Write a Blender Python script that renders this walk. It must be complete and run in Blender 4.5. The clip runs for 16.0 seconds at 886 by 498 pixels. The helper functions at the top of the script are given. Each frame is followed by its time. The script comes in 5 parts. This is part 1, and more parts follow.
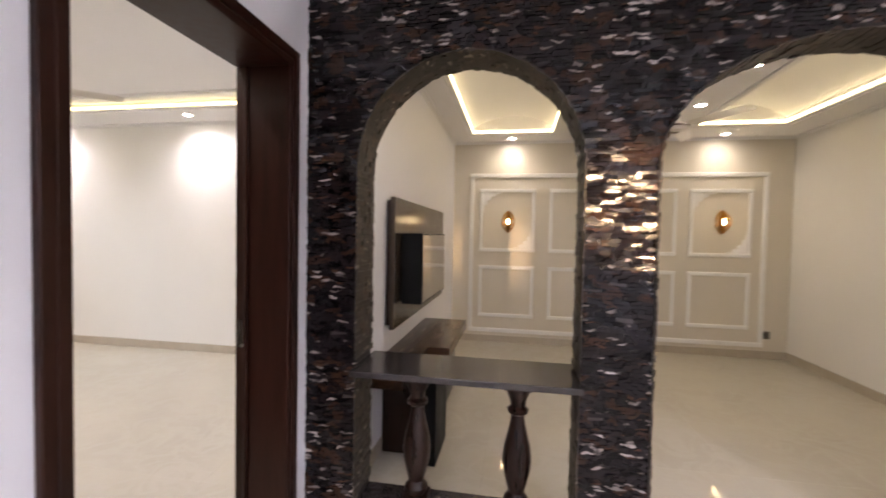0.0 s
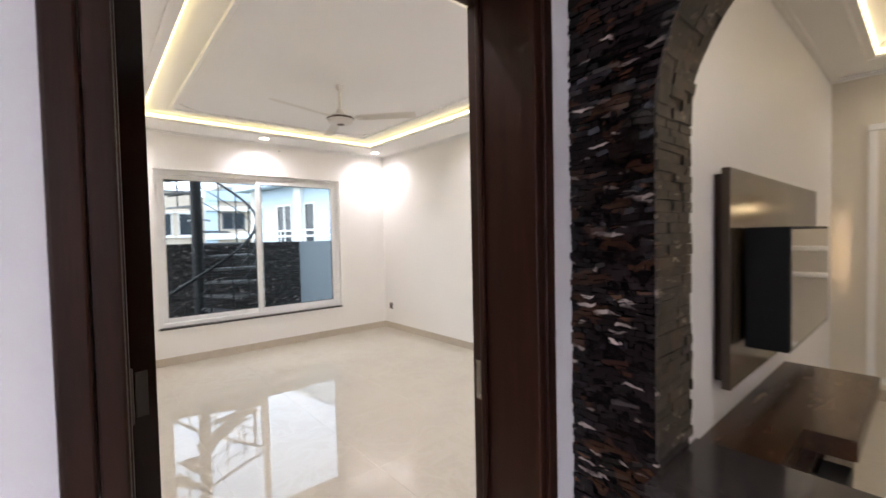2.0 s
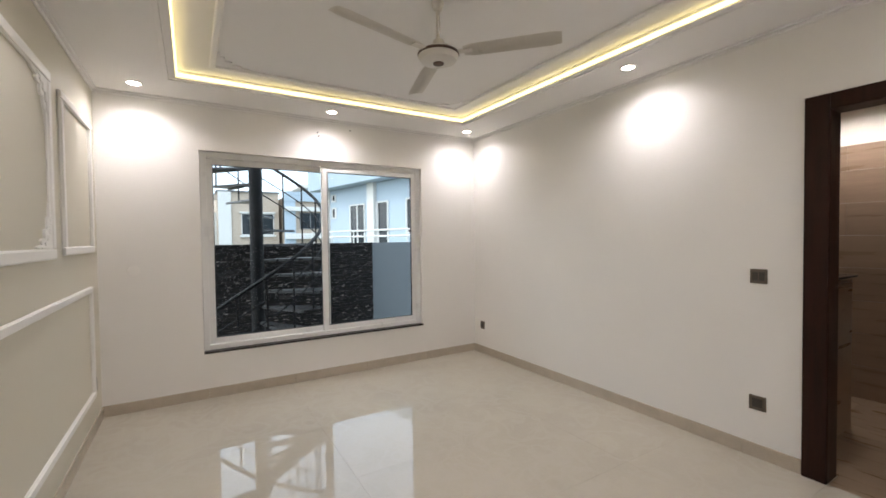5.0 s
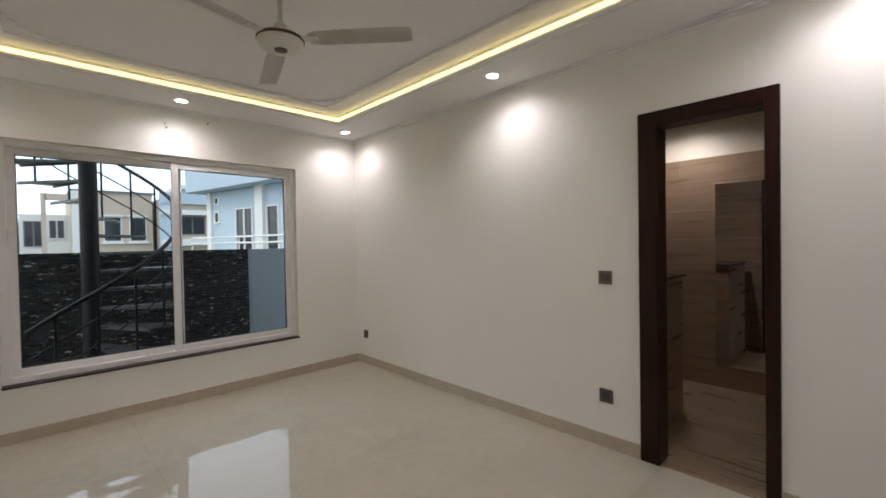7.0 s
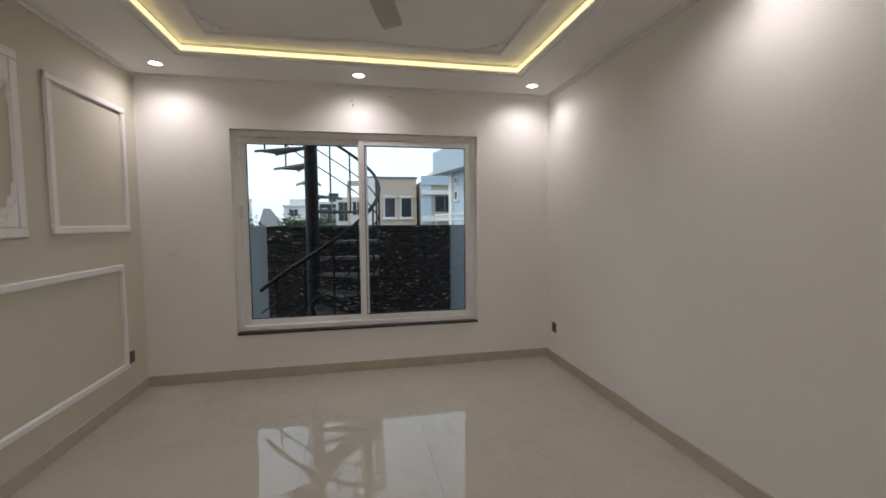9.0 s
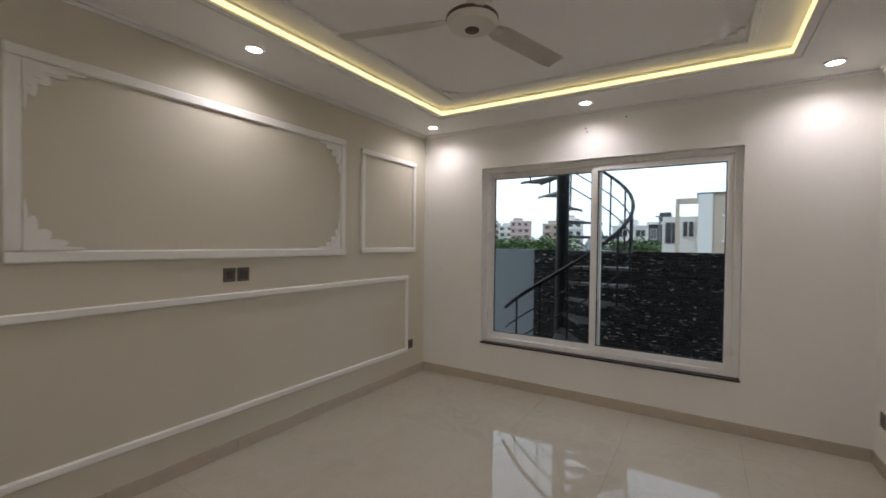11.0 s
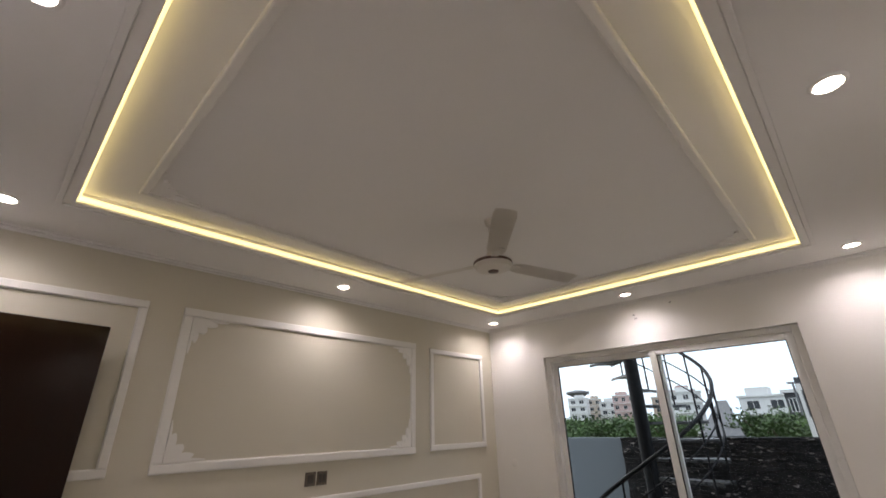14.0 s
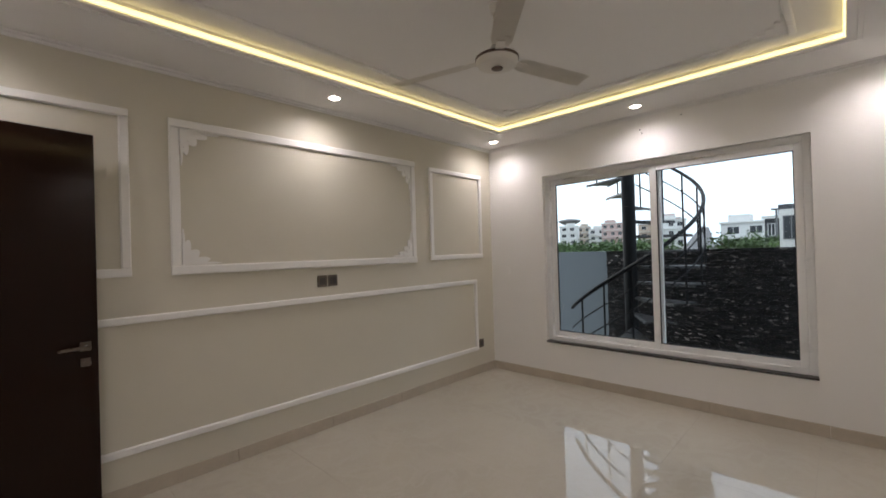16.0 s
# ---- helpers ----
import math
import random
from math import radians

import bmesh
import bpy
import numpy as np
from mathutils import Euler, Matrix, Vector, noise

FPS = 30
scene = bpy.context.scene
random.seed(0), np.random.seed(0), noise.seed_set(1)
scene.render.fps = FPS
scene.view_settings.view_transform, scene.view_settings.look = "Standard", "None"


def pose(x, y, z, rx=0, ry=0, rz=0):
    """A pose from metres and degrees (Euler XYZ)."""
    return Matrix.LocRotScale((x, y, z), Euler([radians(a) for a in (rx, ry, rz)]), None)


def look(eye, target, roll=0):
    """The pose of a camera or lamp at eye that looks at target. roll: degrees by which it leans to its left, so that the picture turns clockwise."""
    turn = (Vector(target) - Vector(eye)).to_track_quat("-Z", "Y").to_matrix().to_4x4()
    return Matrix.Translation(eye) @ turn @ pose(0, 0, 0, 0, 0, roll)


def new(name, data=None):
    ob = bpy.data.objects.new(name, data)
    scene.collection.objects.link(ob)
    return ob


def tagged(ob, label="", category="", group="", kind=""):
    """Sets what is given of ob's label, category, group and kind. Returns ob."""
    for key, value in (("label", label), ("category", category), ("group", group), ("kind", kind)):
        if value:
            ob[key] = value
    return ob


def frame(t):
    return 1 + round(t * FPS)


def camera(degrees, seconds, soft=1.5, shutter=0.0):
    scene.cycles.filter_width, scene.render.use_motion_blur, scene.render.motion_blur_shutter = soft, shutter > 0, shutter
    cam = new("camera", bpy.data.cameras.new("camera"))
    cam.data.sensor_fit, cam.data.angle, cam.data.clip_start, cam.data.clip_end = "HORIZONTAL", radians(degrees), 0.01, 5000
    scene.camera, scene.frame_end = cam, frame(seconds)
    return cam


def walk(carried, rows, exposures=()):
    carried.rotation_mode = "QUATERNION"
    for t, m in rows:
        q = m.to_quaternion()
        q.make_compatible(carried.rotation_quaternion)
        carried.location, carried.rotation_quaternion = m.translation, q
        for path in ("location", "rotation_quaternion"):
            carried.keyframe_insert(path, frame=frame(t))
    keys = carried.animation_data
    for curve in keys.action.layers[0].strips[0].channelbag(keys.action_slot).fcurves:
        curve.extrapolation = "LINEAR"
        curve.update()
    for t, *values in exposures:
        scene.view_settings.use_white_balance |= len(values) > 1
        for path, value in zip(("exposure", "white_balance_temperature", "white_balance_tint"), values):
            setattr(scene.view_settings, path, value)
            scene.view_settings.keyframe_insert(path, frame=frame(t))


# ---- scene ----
cam = camera(93.5, 16.0, soft=1.6, shutter=0.35)
PATH = [
    (0, (6.27, -0.606, 1.398), (5.927, 1.363, 1.334), 1.1),
    (0.5, (6.239, -0.526, 1.379), (5.501, 1.329, 1.267), 0.1),
    (1, (6.133, -0.319, 1.391), (5.205, 1.451, 1.315), 0.0),
    (1.5, (6.043, -0.093, 1.388), (4.809, 1.479, 1.315), -1.2),
    (2, (5.985, 0.165, 1.402), (4.463, 1.459, 1.34), -1.2),
    (2.5, (5.771, 0.312, 1.386), (4.053, 1.33, 1.277), -0.8),
    (3, (5.489, 0.38, 1.415), (3.728, 1.323, 1.319), -0.6),
    (3.2, (5.41, 0.423, 1.409), (3.64, 1.348, 1.311), -0.6),
    (5.3, (4.556, 0.744, 1.422), (2.882, 1.838, 1.397), -0.8),
    (5.5, (4.556, 0.777, 1.43), (2.96, 1.982, 1.403), -0.8),
    (6, (4.588, 0.813, 1.428), (3.168, 2.221, 1.408), -0.8),
    (6.5, (4.668, 0.916, 1.419), (3.296, 2.371, 1.409), -0.7),
    (7, (4.646, 1.023, 1.41), (3.206, 2.411, 1.378), -1.0),
    (7.5, (4.448, 1.189, 1.388), (2.889, 2.441, 1.342), -0.9),
    (8, (4.335, 1.391, 1.359), (2.643, 2.456, 1.287), -1.3),
    (8.5, (4.351, 1.74, 1.377), (2.465, 2.397, 1.276), 0.0),
    (9, (4.239, 1.932, 1.391), (2.282, 2.327, 1.265), -0.5),
    (9.5, (4.116, 2.121, 1.431), (2.122, 2.244, 1.354), -0.2),
    (10, (4.068, 2.395, 1.456), (2.1, 2.042, 1.411), 0.6),
    (10.2, (4.079, 2.491, 1.453), (2.156, 1.944, 1.405), 1.0),
    (12.3, (4.389, 3.318, 1.453), (2.916, 1.965, 1.491), -0.7),
    (12.5, (4.404, 3.332, 1.464), (2.943, 1.968, 1.534), -0.8),
    (13, (4.41, 3.374, 1.493), (2.981, 2.006, 1.789), -0.9),
    (13.5, (4.422, 3.389, 1.534), (3.031, 2.055, 2.071), -1.3),
    (14, (4.443, 3.401, 1.563), (3.107, 2.135, 2.347), -1.4),
    (14.5, (4.435, 3.404, 1.57), (3.113, 2.154, 2.399), -1.6),
    (15, (4.407, 3.362, 1.527), (3.01, 2.028, 2.046), -1.5),
    (15.5, (4.395, 3.328, 1.474), (2.956, 1.954, 1.676), -1.5),
    (16, (4.369, 3.322, 1.427), (2.928, 1.936, 1.44), -1.7),
]
EXPOSURES = [(0.0, 1.3, 6400, 16), (0.8, 1.2, 6400, 15), (1.45, 1.0, 6350, 14), (2.0, 1.17, 6250, 14), (2.5, 1.1, 6150, 12), (3.2, 0.97, 6200, 13),
             (5.3, 0.4, 6450, 12), (6.0, 0.1, 6500, 12), (7.0, 0.02, 6500, 12), (8.5, -0.1, 6450, 13), (9.1, -0.34, 6450, 13), (10.2, -0.34, 6450, 13),
             (12.3, -0.13, 6500, 14), (13.2, 0.0, 6550, 14), (14.3, -0.27, 6650, 17), (14.8, -0.27, 6650, 17), (15.5, -0.15, 6550, 15), (16.0, -0.11, 6500, 14)]
walk(cam, [(t, look(eye, target, roll)) for t, eye, target, roll in PATH], EXPOSURES)

# ---- the plan ----
W, D = 5.0, 3.955             # bedroom: window wall at x = 0, panelled wall at y = 0
DROP, TRAY = 2.73, 2.79       # dropped ceiling ring and the tray inside it
TX0, TX1, TY0, TY1 = 0.615, 4.385, 0.62, 3.365
WY0, WY1, WZ0, WZ1 = 0.775, 3.155, 0.35, 2.28     # window opening
DY0, DY1, DH = 0.20, 1.135, 2.15                  # bedroom doorway in the east wall
HX = 5.24                     # hall face of the east wall
BX0, BX1 = 3.655, 4.215        # bathroom doorway in the north wall
LX0, LX1, LY1 = 5.38, 9.70, 5.34                  # living room
FZ = -0.10                    # finished floor level
AY0, AY1 = 1.34, 1.55         # core of the arched wall

# ---- world and light ----
world = bpy.data.worlds.new("overcast_sky")
scene.world = world
world.use_nodes = True
wn = world.node_tree.nodes
wl = world.node_tree.links
sky = wn.new("ShaderNodeTexSky")
sky.sky_type = "NISHITA"
sky.sun_disc = False
sky.sun_elevation = radians(38)
sky.sun_rotation = radians(200)
sky.air_density = 1.6
sky.dust_density = 4.0
soften = wn.new("ShaderNodeMixRGB")
soften.inputs[0].default_value = 0.6
soften.inputs[2].default_value = (13.6, 15.2, 17.2, 1)
wl.new(sky.outputs[0], soften.inputs[1])
wl.new(soften.outputs[0], wn["Background"].inputs[0])
wn["Background"].inputs[1].default_value = 0.15


def lamp(name, kind, m, energy, colour, size=0.1, cone=120, blend=0.6):
    data = bpy.data.lights.new(name, kind)
    data.energy, data.color = energy, colour
    if kind == "AREA":
        data.shape, data.size = "DISK", size
    elif kind == "SUN":
        data.angle = radians(size)
    else:
        data.shadow_soft_size = size
    if kind == "SPOT":
        data.spot_size, data.spot_blend = radians(cone), blend
    ob = new(name, data)
    ob.matrix_world = m
    return ob


lamp("sun", "SUN", look((0, 0, 40), (-18, 22, 0)), 1.2, (1.0, 0.96, 0.9), size=12)
WARM_WHITE = (1.0, 0.943, 0.95)
BEDROOM_SPOTS = [(0.32, 0.32), (0.32, 1.96), (0.32, 3.63), (2.49, 0.32), (2.54, 3.63), (4.65, 0.42), (4.65, 2.04), (4.65, 3.63)]
LIVING_SPOTS = [(6.19, 5.12), (8.80, 5.12), (8.02, 3.89), (8.02, 2.9), (6.19, 1.85), (8.80, 1.85)]
HALL_SPOTS = [(5.75, -2.2), (9.1, -0.5), (9.1, -2.4), (7.5, -2.7)]
SPOT_POWER, SPOT_CONE = 39.0, 158
for sx, sy in BEDROOM_SPOTS:
    lamp("downlight_lamp", "SPOT", look((sx, sy, DROP - 0.012), (sx, sy + 1e-4, 0)), SPOT_POWER, WARM_WHITE, 0.035, SPOT_CONE, 1.0)
for sx, sy in LIVING_SPOTS:
    lamp("downlight_lamp", "SPOT", look((sx, sy, 2.718), (sx, sy + 1e-4, 0)), 11.5, (1.0, 0.87, 0.69), 0.035, SPOT_CONE, 1.0)
for sx, sy in HALL_SPOTS:
    lamp("downlight_lamp", "SPOT", look((sx, sy, 2.75), (sx, sy + 1e-4, 0)), 150.0, (0.87, 0.88, 1.0), 0.035, 150, 0.6)


# unseen lamp added to brighten the tiled bathroom; its position is assumed
lamp("downlight_lamp", "SPOT", look((3.3, 5.52, 2.585), (3.3, 5.5201, 0)), 42.0, WARM_WHITE, 0.035, 165, 0.8)


# ---- materials ----
def surface(name, colour, rough=0.5, metal=0.0, vary=0.08, scale=6.0, grain=120.0, bump=0.03, coat=0.0, piece=0.0, stretch=(1, 1, 1), island=False, spec=0.5):
    """A painted, wooden or stone surface with variation at two scales and fine relief."""
    m = bpy.data.materials.new(name)
    m.use_nodes = True
    n, l = m.node_tree.nodes, m.node_tree.links
    b = n["Principled BSDF"]
    geo = n.new("ShaderNodeNewGeometry")
    mapping = n.new("ShaderNodeMapping")
    mapping.inputs["Scale"].default_value = stretch
    l.new(geo.outputs["Position"], mapping.inputs[0])
    large, fine = n.new("ShaderNodeTexNoise"), n.new("ShaderNodeTexNoise")
    large.inputs["Scale"].default_value, large.inputs["Detail"].default_value = scale, 5
    fine.inputs["Scale"].default_value, fine.inputs["Detail"].default_value = grain, 3
    l.new(mapping.outputs[0], large.inputs["Vector"])
    l.new(mapping.outputs[0], fine.inputs["Vector"])
    both = n.new("ShaderNodeMath")
    both.operation = "MULTIPLY_ADD"
    both.inputs[1].default_value = 0.4
    l.new(fine.outputs[0], both.inputs[0])
    l.new(large.outputs[0], both.inputs[2])
    ramp = n.new("ShaderNodeMapRange")
    ramp.inputs[1].default_value, ramp.inputs[2].default_value = 0.45, 0.95
    ramp.inputs[3].default_value, ramp.inputs[4].default_value = 1 - vary, 1 + vary
    l.new(both.outputs[0], ramp.inputs[0])
    last = ramp.outputs[0]
    if piece:
        rnd = geo.outputs["Random Per Island"] if island else n.new("ShaderNodeObjectInfo").outputs["Random"]
        r2 = n.new("ShaderNodeMapRange")
        r2.inputs[3].default_value, r2.inputs[4].default_value = 1 - piece, 1 + piece
        l.new(rnd, r2.inputs[0])
        mul = n.new("ShaderNodeMath")
        mul.operation = "MULTIPLY"
        l.new(last, mul.inputs[0])
        l.new(r2.outputs[0], mul.inputs[1])
        last = mul.outputs[0]
    tint = n.new("ShaderNodeVectorMath")
    tint.operation = "SCALE"
    tint.inputs[0].default_value = colour
    l.new(last, tint.inputs["Scale"])
    l.new(tint.outputs[0], b.inputs["Base Color"])
    rr = n.new("ShaderNodeMapRange")
    rr.inputs[1].default_value, rr.inputs[2].default_value = 0.3, 0.7
    rr.inputs[3].default_value, rr.inputs[4].default_value = max(0.02, rough * 0.85), min(1.0, rough * 1.15)
    l.new(large.outputs[0], rr.inputs[0])
    l.new(rr.outputs[0], b.inputs["Roughness"])
    b.inputs["Metallic"].default_value = metal
    b.inputs["Coat Weight"].default_value = coat
    b.inputs["Coat Roughness"].default_value = 0.06
    b.inputs["Specular IOR Level"].default_value = spec
    if bump:
        bp = n.new("ShaderNodeBump")
        bp.inputs["Strength"].default_value = min(1.0, bump * 8)
        bp.inputs["Distance"].default_value = 0.002
        l.new(fine.outputs[0], bp.inputs["Height"])
        l.new(bp.outputs[0], b.inputs["Normal"])
    return m


def glow(name, colour, strength):
    m = bpy.data.materials.new(name)
    m.use_nodes = True
    b = m.node_tree.nodes["Principled BSDF"]
    b.inputs["Base Color"].default_value = (0.8, 0.8, 0.8, 1)
    b.inputs["Emission Color"].default_value = (*colour, 1)
    b.inputs["Emission Strength"].default_value = strength
    return m


def clear_glass(name, tint=(0.93, 0.97, 0.98)):
    m = bpy.data.materials.new(name)
    m.use_nodes = True
    n, l = m.node_tree.nodes, m.node_tree.links
    out = n["Material Output"]
    tr, gl, mix, fr = n.new("ShaderNodeBsdfTransparent"), n.new("ShaderNodeBsdfGlossy"), n.new("ShaderNodeMixShader"), n.new("ShaderNodeFresnel")
    tr.inputs[0].default_value = (*tint, 1)
    gl.inputs["Roughness"].default_value = 0.01
    fr.inputs[0].default_value = 1.13
    l.new(fr.outputs[0], mix.inputs[0])
    l.new(tr.outputs[0], mix.inputs[1])
    l.new(gl.outputs[0], mix.inputs[2])
    l.new(mix.outputs[0], out.inputs[0])
    return m


def veined_tile(name, base, vein, rough):
    """Polished porcelain with soft clouding and fine veins."""
    m = surface(name, base, rough, vary=0.05, scale=2.2, grain=40, bump=0.0, piece=0.02)
    n, l = m.node_tree.nodes, m.node_tree.links
    b = n["Principled BSDF"]
    was = b.inputs["Base Color"].links[0].from_socket
    geo = n.new("ShaderNodeNewGeometry")
    cloud = n.new("ShaderNodeTexNoise")
    cloud.inputs["Scale"].default_value, cloud.inputs["Detail"].default_value, cloud.inputs["Distortion"].default_value = 3.5, 8, 1.2
    l.new(geo.outputs["Position"], cloud.inputs["Vector"])
    band = n.new("ShaderNodeValToRGB")
    e = band.color_ramp.elements
    e[0].position, e[0].color = 0.44, (0, 0, 0, 1)
    e[1].position, e[1].color = 0.60, (0, 0, 0, 1)
    e.new(0.52).color = (0.8, 0.8, 0.8, 1)
    l.new(cloud.outputs[0], band.inputs[0])
    mix = n.new("ShaderNodeMixRGB")
    mix.inputs[2].default_value = (*vein, 1)
    l.new(band.outputs[0], mix.inputs[0])
    l.new(was, mix.inputs[1])
    l.new(mix.outputs[0], b.inputs["Base Color"])
    return m


def split_stone(name, dark, rust, pale, rough, island, shards=0.90, spec=0.30, fleck=(30, 30, 120)):
    """Split marble ledger stone: near-black and rust pieces with pale angular shards."""
    m = bpy.data.materials.new(name)
    m.use_nodes = True
    n, l = m.node_tree.nodes, m.node_tree.links
    b = n["Principled BSDF"]
    geo = n.new("ShaderNodeNewGeometry")
    rnd = geo.outputs["Random Per Island"] if island else n.new("ShaderNodeObjectInfo").outputs["Random"]

    def ramp(source, stops, constant=True):
        r = n.new("ShaderNodeValToRGB")
        r.color_ramp.interpolation = "CONSTANT" if constant else "LINEAR"
        e = r.color_ramp.elements
        e[0].position, e[0].color = stops[0][0], (*stops[0][1], 1)
        e[1].position, e[1].color = stops[1][0], (*stops[1][1], 1)
        for p, c in stops[2:]:
            e.new(p).color = (*c, 1)
        l.new(source, r.inputs[0])
        return r.outputs[0]

    def cells(scale, warp):
        nz = n.new("ShaderNodeTexNoise")
        nz.inputs["Scale"].default_value, nz.inputs["Detail"].default_value = 22, 4
        l.new(geo.outputs["Position"], nz.inputs["Vector"])
        off = n.new("ShaderNodeVectorMath")
        off.operation = "MULTIPLY_ADD"
        off.inputs[1].default_value = (warp, warp, warp)
        l.new(nz.outputs["Color"], off.inputs[0])
        l.new(geo.outputs["Position"], off.inputs[2])
        mp = n.new("ShaderNodeMapping")
        mp.inputs["Scale"].default_value = scale
        l.new(off.outputs[0], mp.inputs[0])
        v = n.new("ShaderNodeTexVoronoi")
        v.inputs["Scale"].default_value = 1.0
        l.new(mp.outputs[0], v.inputs["Vector"])
        sep = n.new("ShaderNodeSeparateColor")
        l.new(v.outputs["Color"], sep.inputs[0])
        return sep.outputs[0], v.outputs["Distance"], nz.outputs[0], sep.outputs[1]

    one, zero = (1, 1, 1), (0, 0, 0)
    piece = ramp(rnd, [(0.0, dark), (0.42, [c * 1.3 for c in dark]), (0.74, [0.4 * c for c in rust]), (0.84, [c * 0.7 for c in dark]), (0.985, [0.3 * c for c in pale])])
    patch_id, _, grain, _ = cells((13, 13, 30), 0.09)
    patch = ramp(patch_id, [(0.0, dark), (0.40, [c * 0.55 for c in dark]), (0.70, [0.9 * c for c in rust]), (0.86, [c * 1.8 for c in dark])])
    mix1 = n.new("ShaderNodeMixRGB")
    mix1.inputs[0].default_value = 0.72
    l.new(piece, mix1.inputs[1])
    l.new(patch, mix1.inputs[2])
    chip_id, chip_d, _, chip_tone = cells(fleck, 0.045)
    chip = ramp(chip_id, [(0.0, zero), (shards, one)])
    core = ramp(chip_d, [(0.0, one), (0.9, zero)])
    mask = n.new("ShaderNodeMixRGB")
    mask.blend_type = "MULTIPLY"
    mask.inputs[0].default_value = 1.0
    l.new(chip, mask.inputs[1])
    l.new(core, mask.inputs[2])
    mix2 = n.new("ShaderNodeMixRGB")
    tone = ramp(chip_tone, [(0.0, [1.4 * c for c in rust]), (0.34, [0.4 * c for c in pale]), (0.66, [0.7 * c for c in pale]), (0.86, pale)])
    l.new(tone, mix2.inputs[2])
    drift = n.new("ShaderNodeTexNoise")
    drift.inputs["Scale"].default_value, drift.inputs["Detail"].default_value = 7.0, 3.0
    l.new(geo.outputs["Position"], drift.inputs["Vector"])
    vein = n.new("ShaderNodeMixRGB")
    vein.blend_type = "MULTIPLY"
    vein.inputs[0].default_value = 1.0
    l.new(mask.outputs[0], vein.inputs[1])
    l.new(ramp(drift.outputs[0], [(0.45, zero), (0.54, one)], False), vein.inputs[2])
    l.new(vein.outputs[0], mix2.inputs[0])
    l.new(mix1.outputs[0], mix2.inputs[1])
    l.new(mix2.outputs[0], b.inputs["Base Color"])
    b.inputs["Roughness"].default_value = rough
    b.inputs["Specular IOR Level"].default_value = spec
    bp = n.new("ShaderNodeBump")
    bp.inputs["Strength"].default_value, bp.inputs["Distance"].default_value = 0.22, 0.010
    l.new(grain, bp.inputs["Height"])
    l.new(bp.outputs[0], b.inputs["Normal"])
    return m


M_WALL = surface("white_wall_paint", (0.84, 0.82, 0.785), 0.55, vary=0.015, scale=1.5, grain=220, bump=0.012)
M_HALL = surface("hall_wall_paint", (0.745, 0.735, 0.76), 0.5, vary=0.015, scale=1.5, grain=220, bump=0.012)
M_PANELWALL = surface("greige_wall_paint", (0.645, 0.605, 0.505), 0.5, vary=0.02, scale=1.5, grain=220, bump=0.012)
M_LIVWALL = surface("cream_wall_paint", (0.69, 0.635, 0.54), 0.5, vary=0.02, scale=1.5, grain=220, bump=0.012)
M_CEIL = surface("ceiling_paint", (0.855, 0.84, 0.82), 0.7, vary=0.015, scale=1.2, grain=150, bump=0.008)
M_TRIM = surface("white_moulding_paint", (0.86, 0.845, 0.815), 0.42, vary=0.015, scale=4, grain=160, bump=0.01)
M_TILE = veined_tile("cream_porcelain", (0.475, 0.435, 0.36), (0.495, 0.456, 0.385), 0.02)
M_SKIRT = surface("skirting_tile", (0.50, 0.435, 0.35), 0.14, vary=0.06, scale=9, grain=60, bump=0.0)
M_GROUT = surface("grout", (0.44, 0.40, 0.33), 0.8)
M_DARKWOOD = surface("dark_varnished_wood", (0.023, 0.0075, 0.0042), 0.36, vary=0.4, scale=9, grain=90, bump=0.02, coat=0.0, stretch=(3, 3, 0.25), spec=0.22)
M_LEAF = surface("dark_lacquered_door", (0.0155, 0.0062, 0.0038), 0.10, vary=0.04, scale=9, grain=90, bump=0.0, coat=0.0, stretch=(3, 3, 0.25), spec=0.2)
M_UPVC = surface("white_upvc", (0.80, 0.80, 0.79), 0.3, vary=0.02, scale=5, grain=80, bump=0.0)
M_GASKET = surface("black_gasket", (0.02, 0.02, 0.022), 0.6)
M_GRANITE = surface("dark_granite", (0.034, 0.028, 0.027), 0.16, vary=0.4, scale=60, grain=260, bump=0.0)
M_PANE = clear_glass("window_glass")
M_STEEL = surface("black_painted_steel", (0.008, 0.0085, 0.010), 0.5, spec=0.25, vary=0.2, scale=8, grain=90, bump=0.02)
# paler and glossier than the pole: the sky's sheen put into the tread colour
M_TREAD = surface("sky_sheen_steel_tread", (0.035, 0.036, 0.038), 0.3, spec=0.6, vary=0.3, scale=14, grain=140, bump=0.02)
M_HINGE = surface("dulled_bronze", (0.03, 0.018, 0.012), 0.5, vary=0.2, scale=30, grain=200, bump=0.0)
M_GREYWALL = surface("grey_weathershield", (0.138, 0.158, 0.170), 0.8, vary=0.05, scale=2, grain=90, bump=0.04)
M_WOODTILE = surface("wood_plank_tile", (0.27, 0.19, 0.125), 0.3, vary=0.13, scale=3.0, grain=26, bump=0.01, piece=0.16, stretch=(0.5, 0.5, 5))
M_WOODFLOOR = surface("wood_plank_floor_tile", (0.28, 0.20, 0.13), 0.3, vary=0.07, scale=4.0, grain=30, bump=0.01, piece=0.14, stretch=(0.6, 5, 1))
M_PLATE = surface("bronze_switch_plate", (0.15, 0.125, 0.10), 0.38, metal=0.55, vary=0.08, scale=30, grain=300, bump=0.0)
M_ROCKER = surface("dark_rocker", (0.06, 0.05, 0.042), 0.4)
M_FAN = surface("cream_enamel", (0.70, 0.665, 0.61), 0.32, vary=0.03, scale=10)
M_FANRING = surface("brown_ring", (0.09, 0.05, 0.035), 0.35)
M_BRASS = surface("amber_brass", (0.55, 0.30, 0.08), 0.25, metal=1.0, vary=0.1, scale=30)
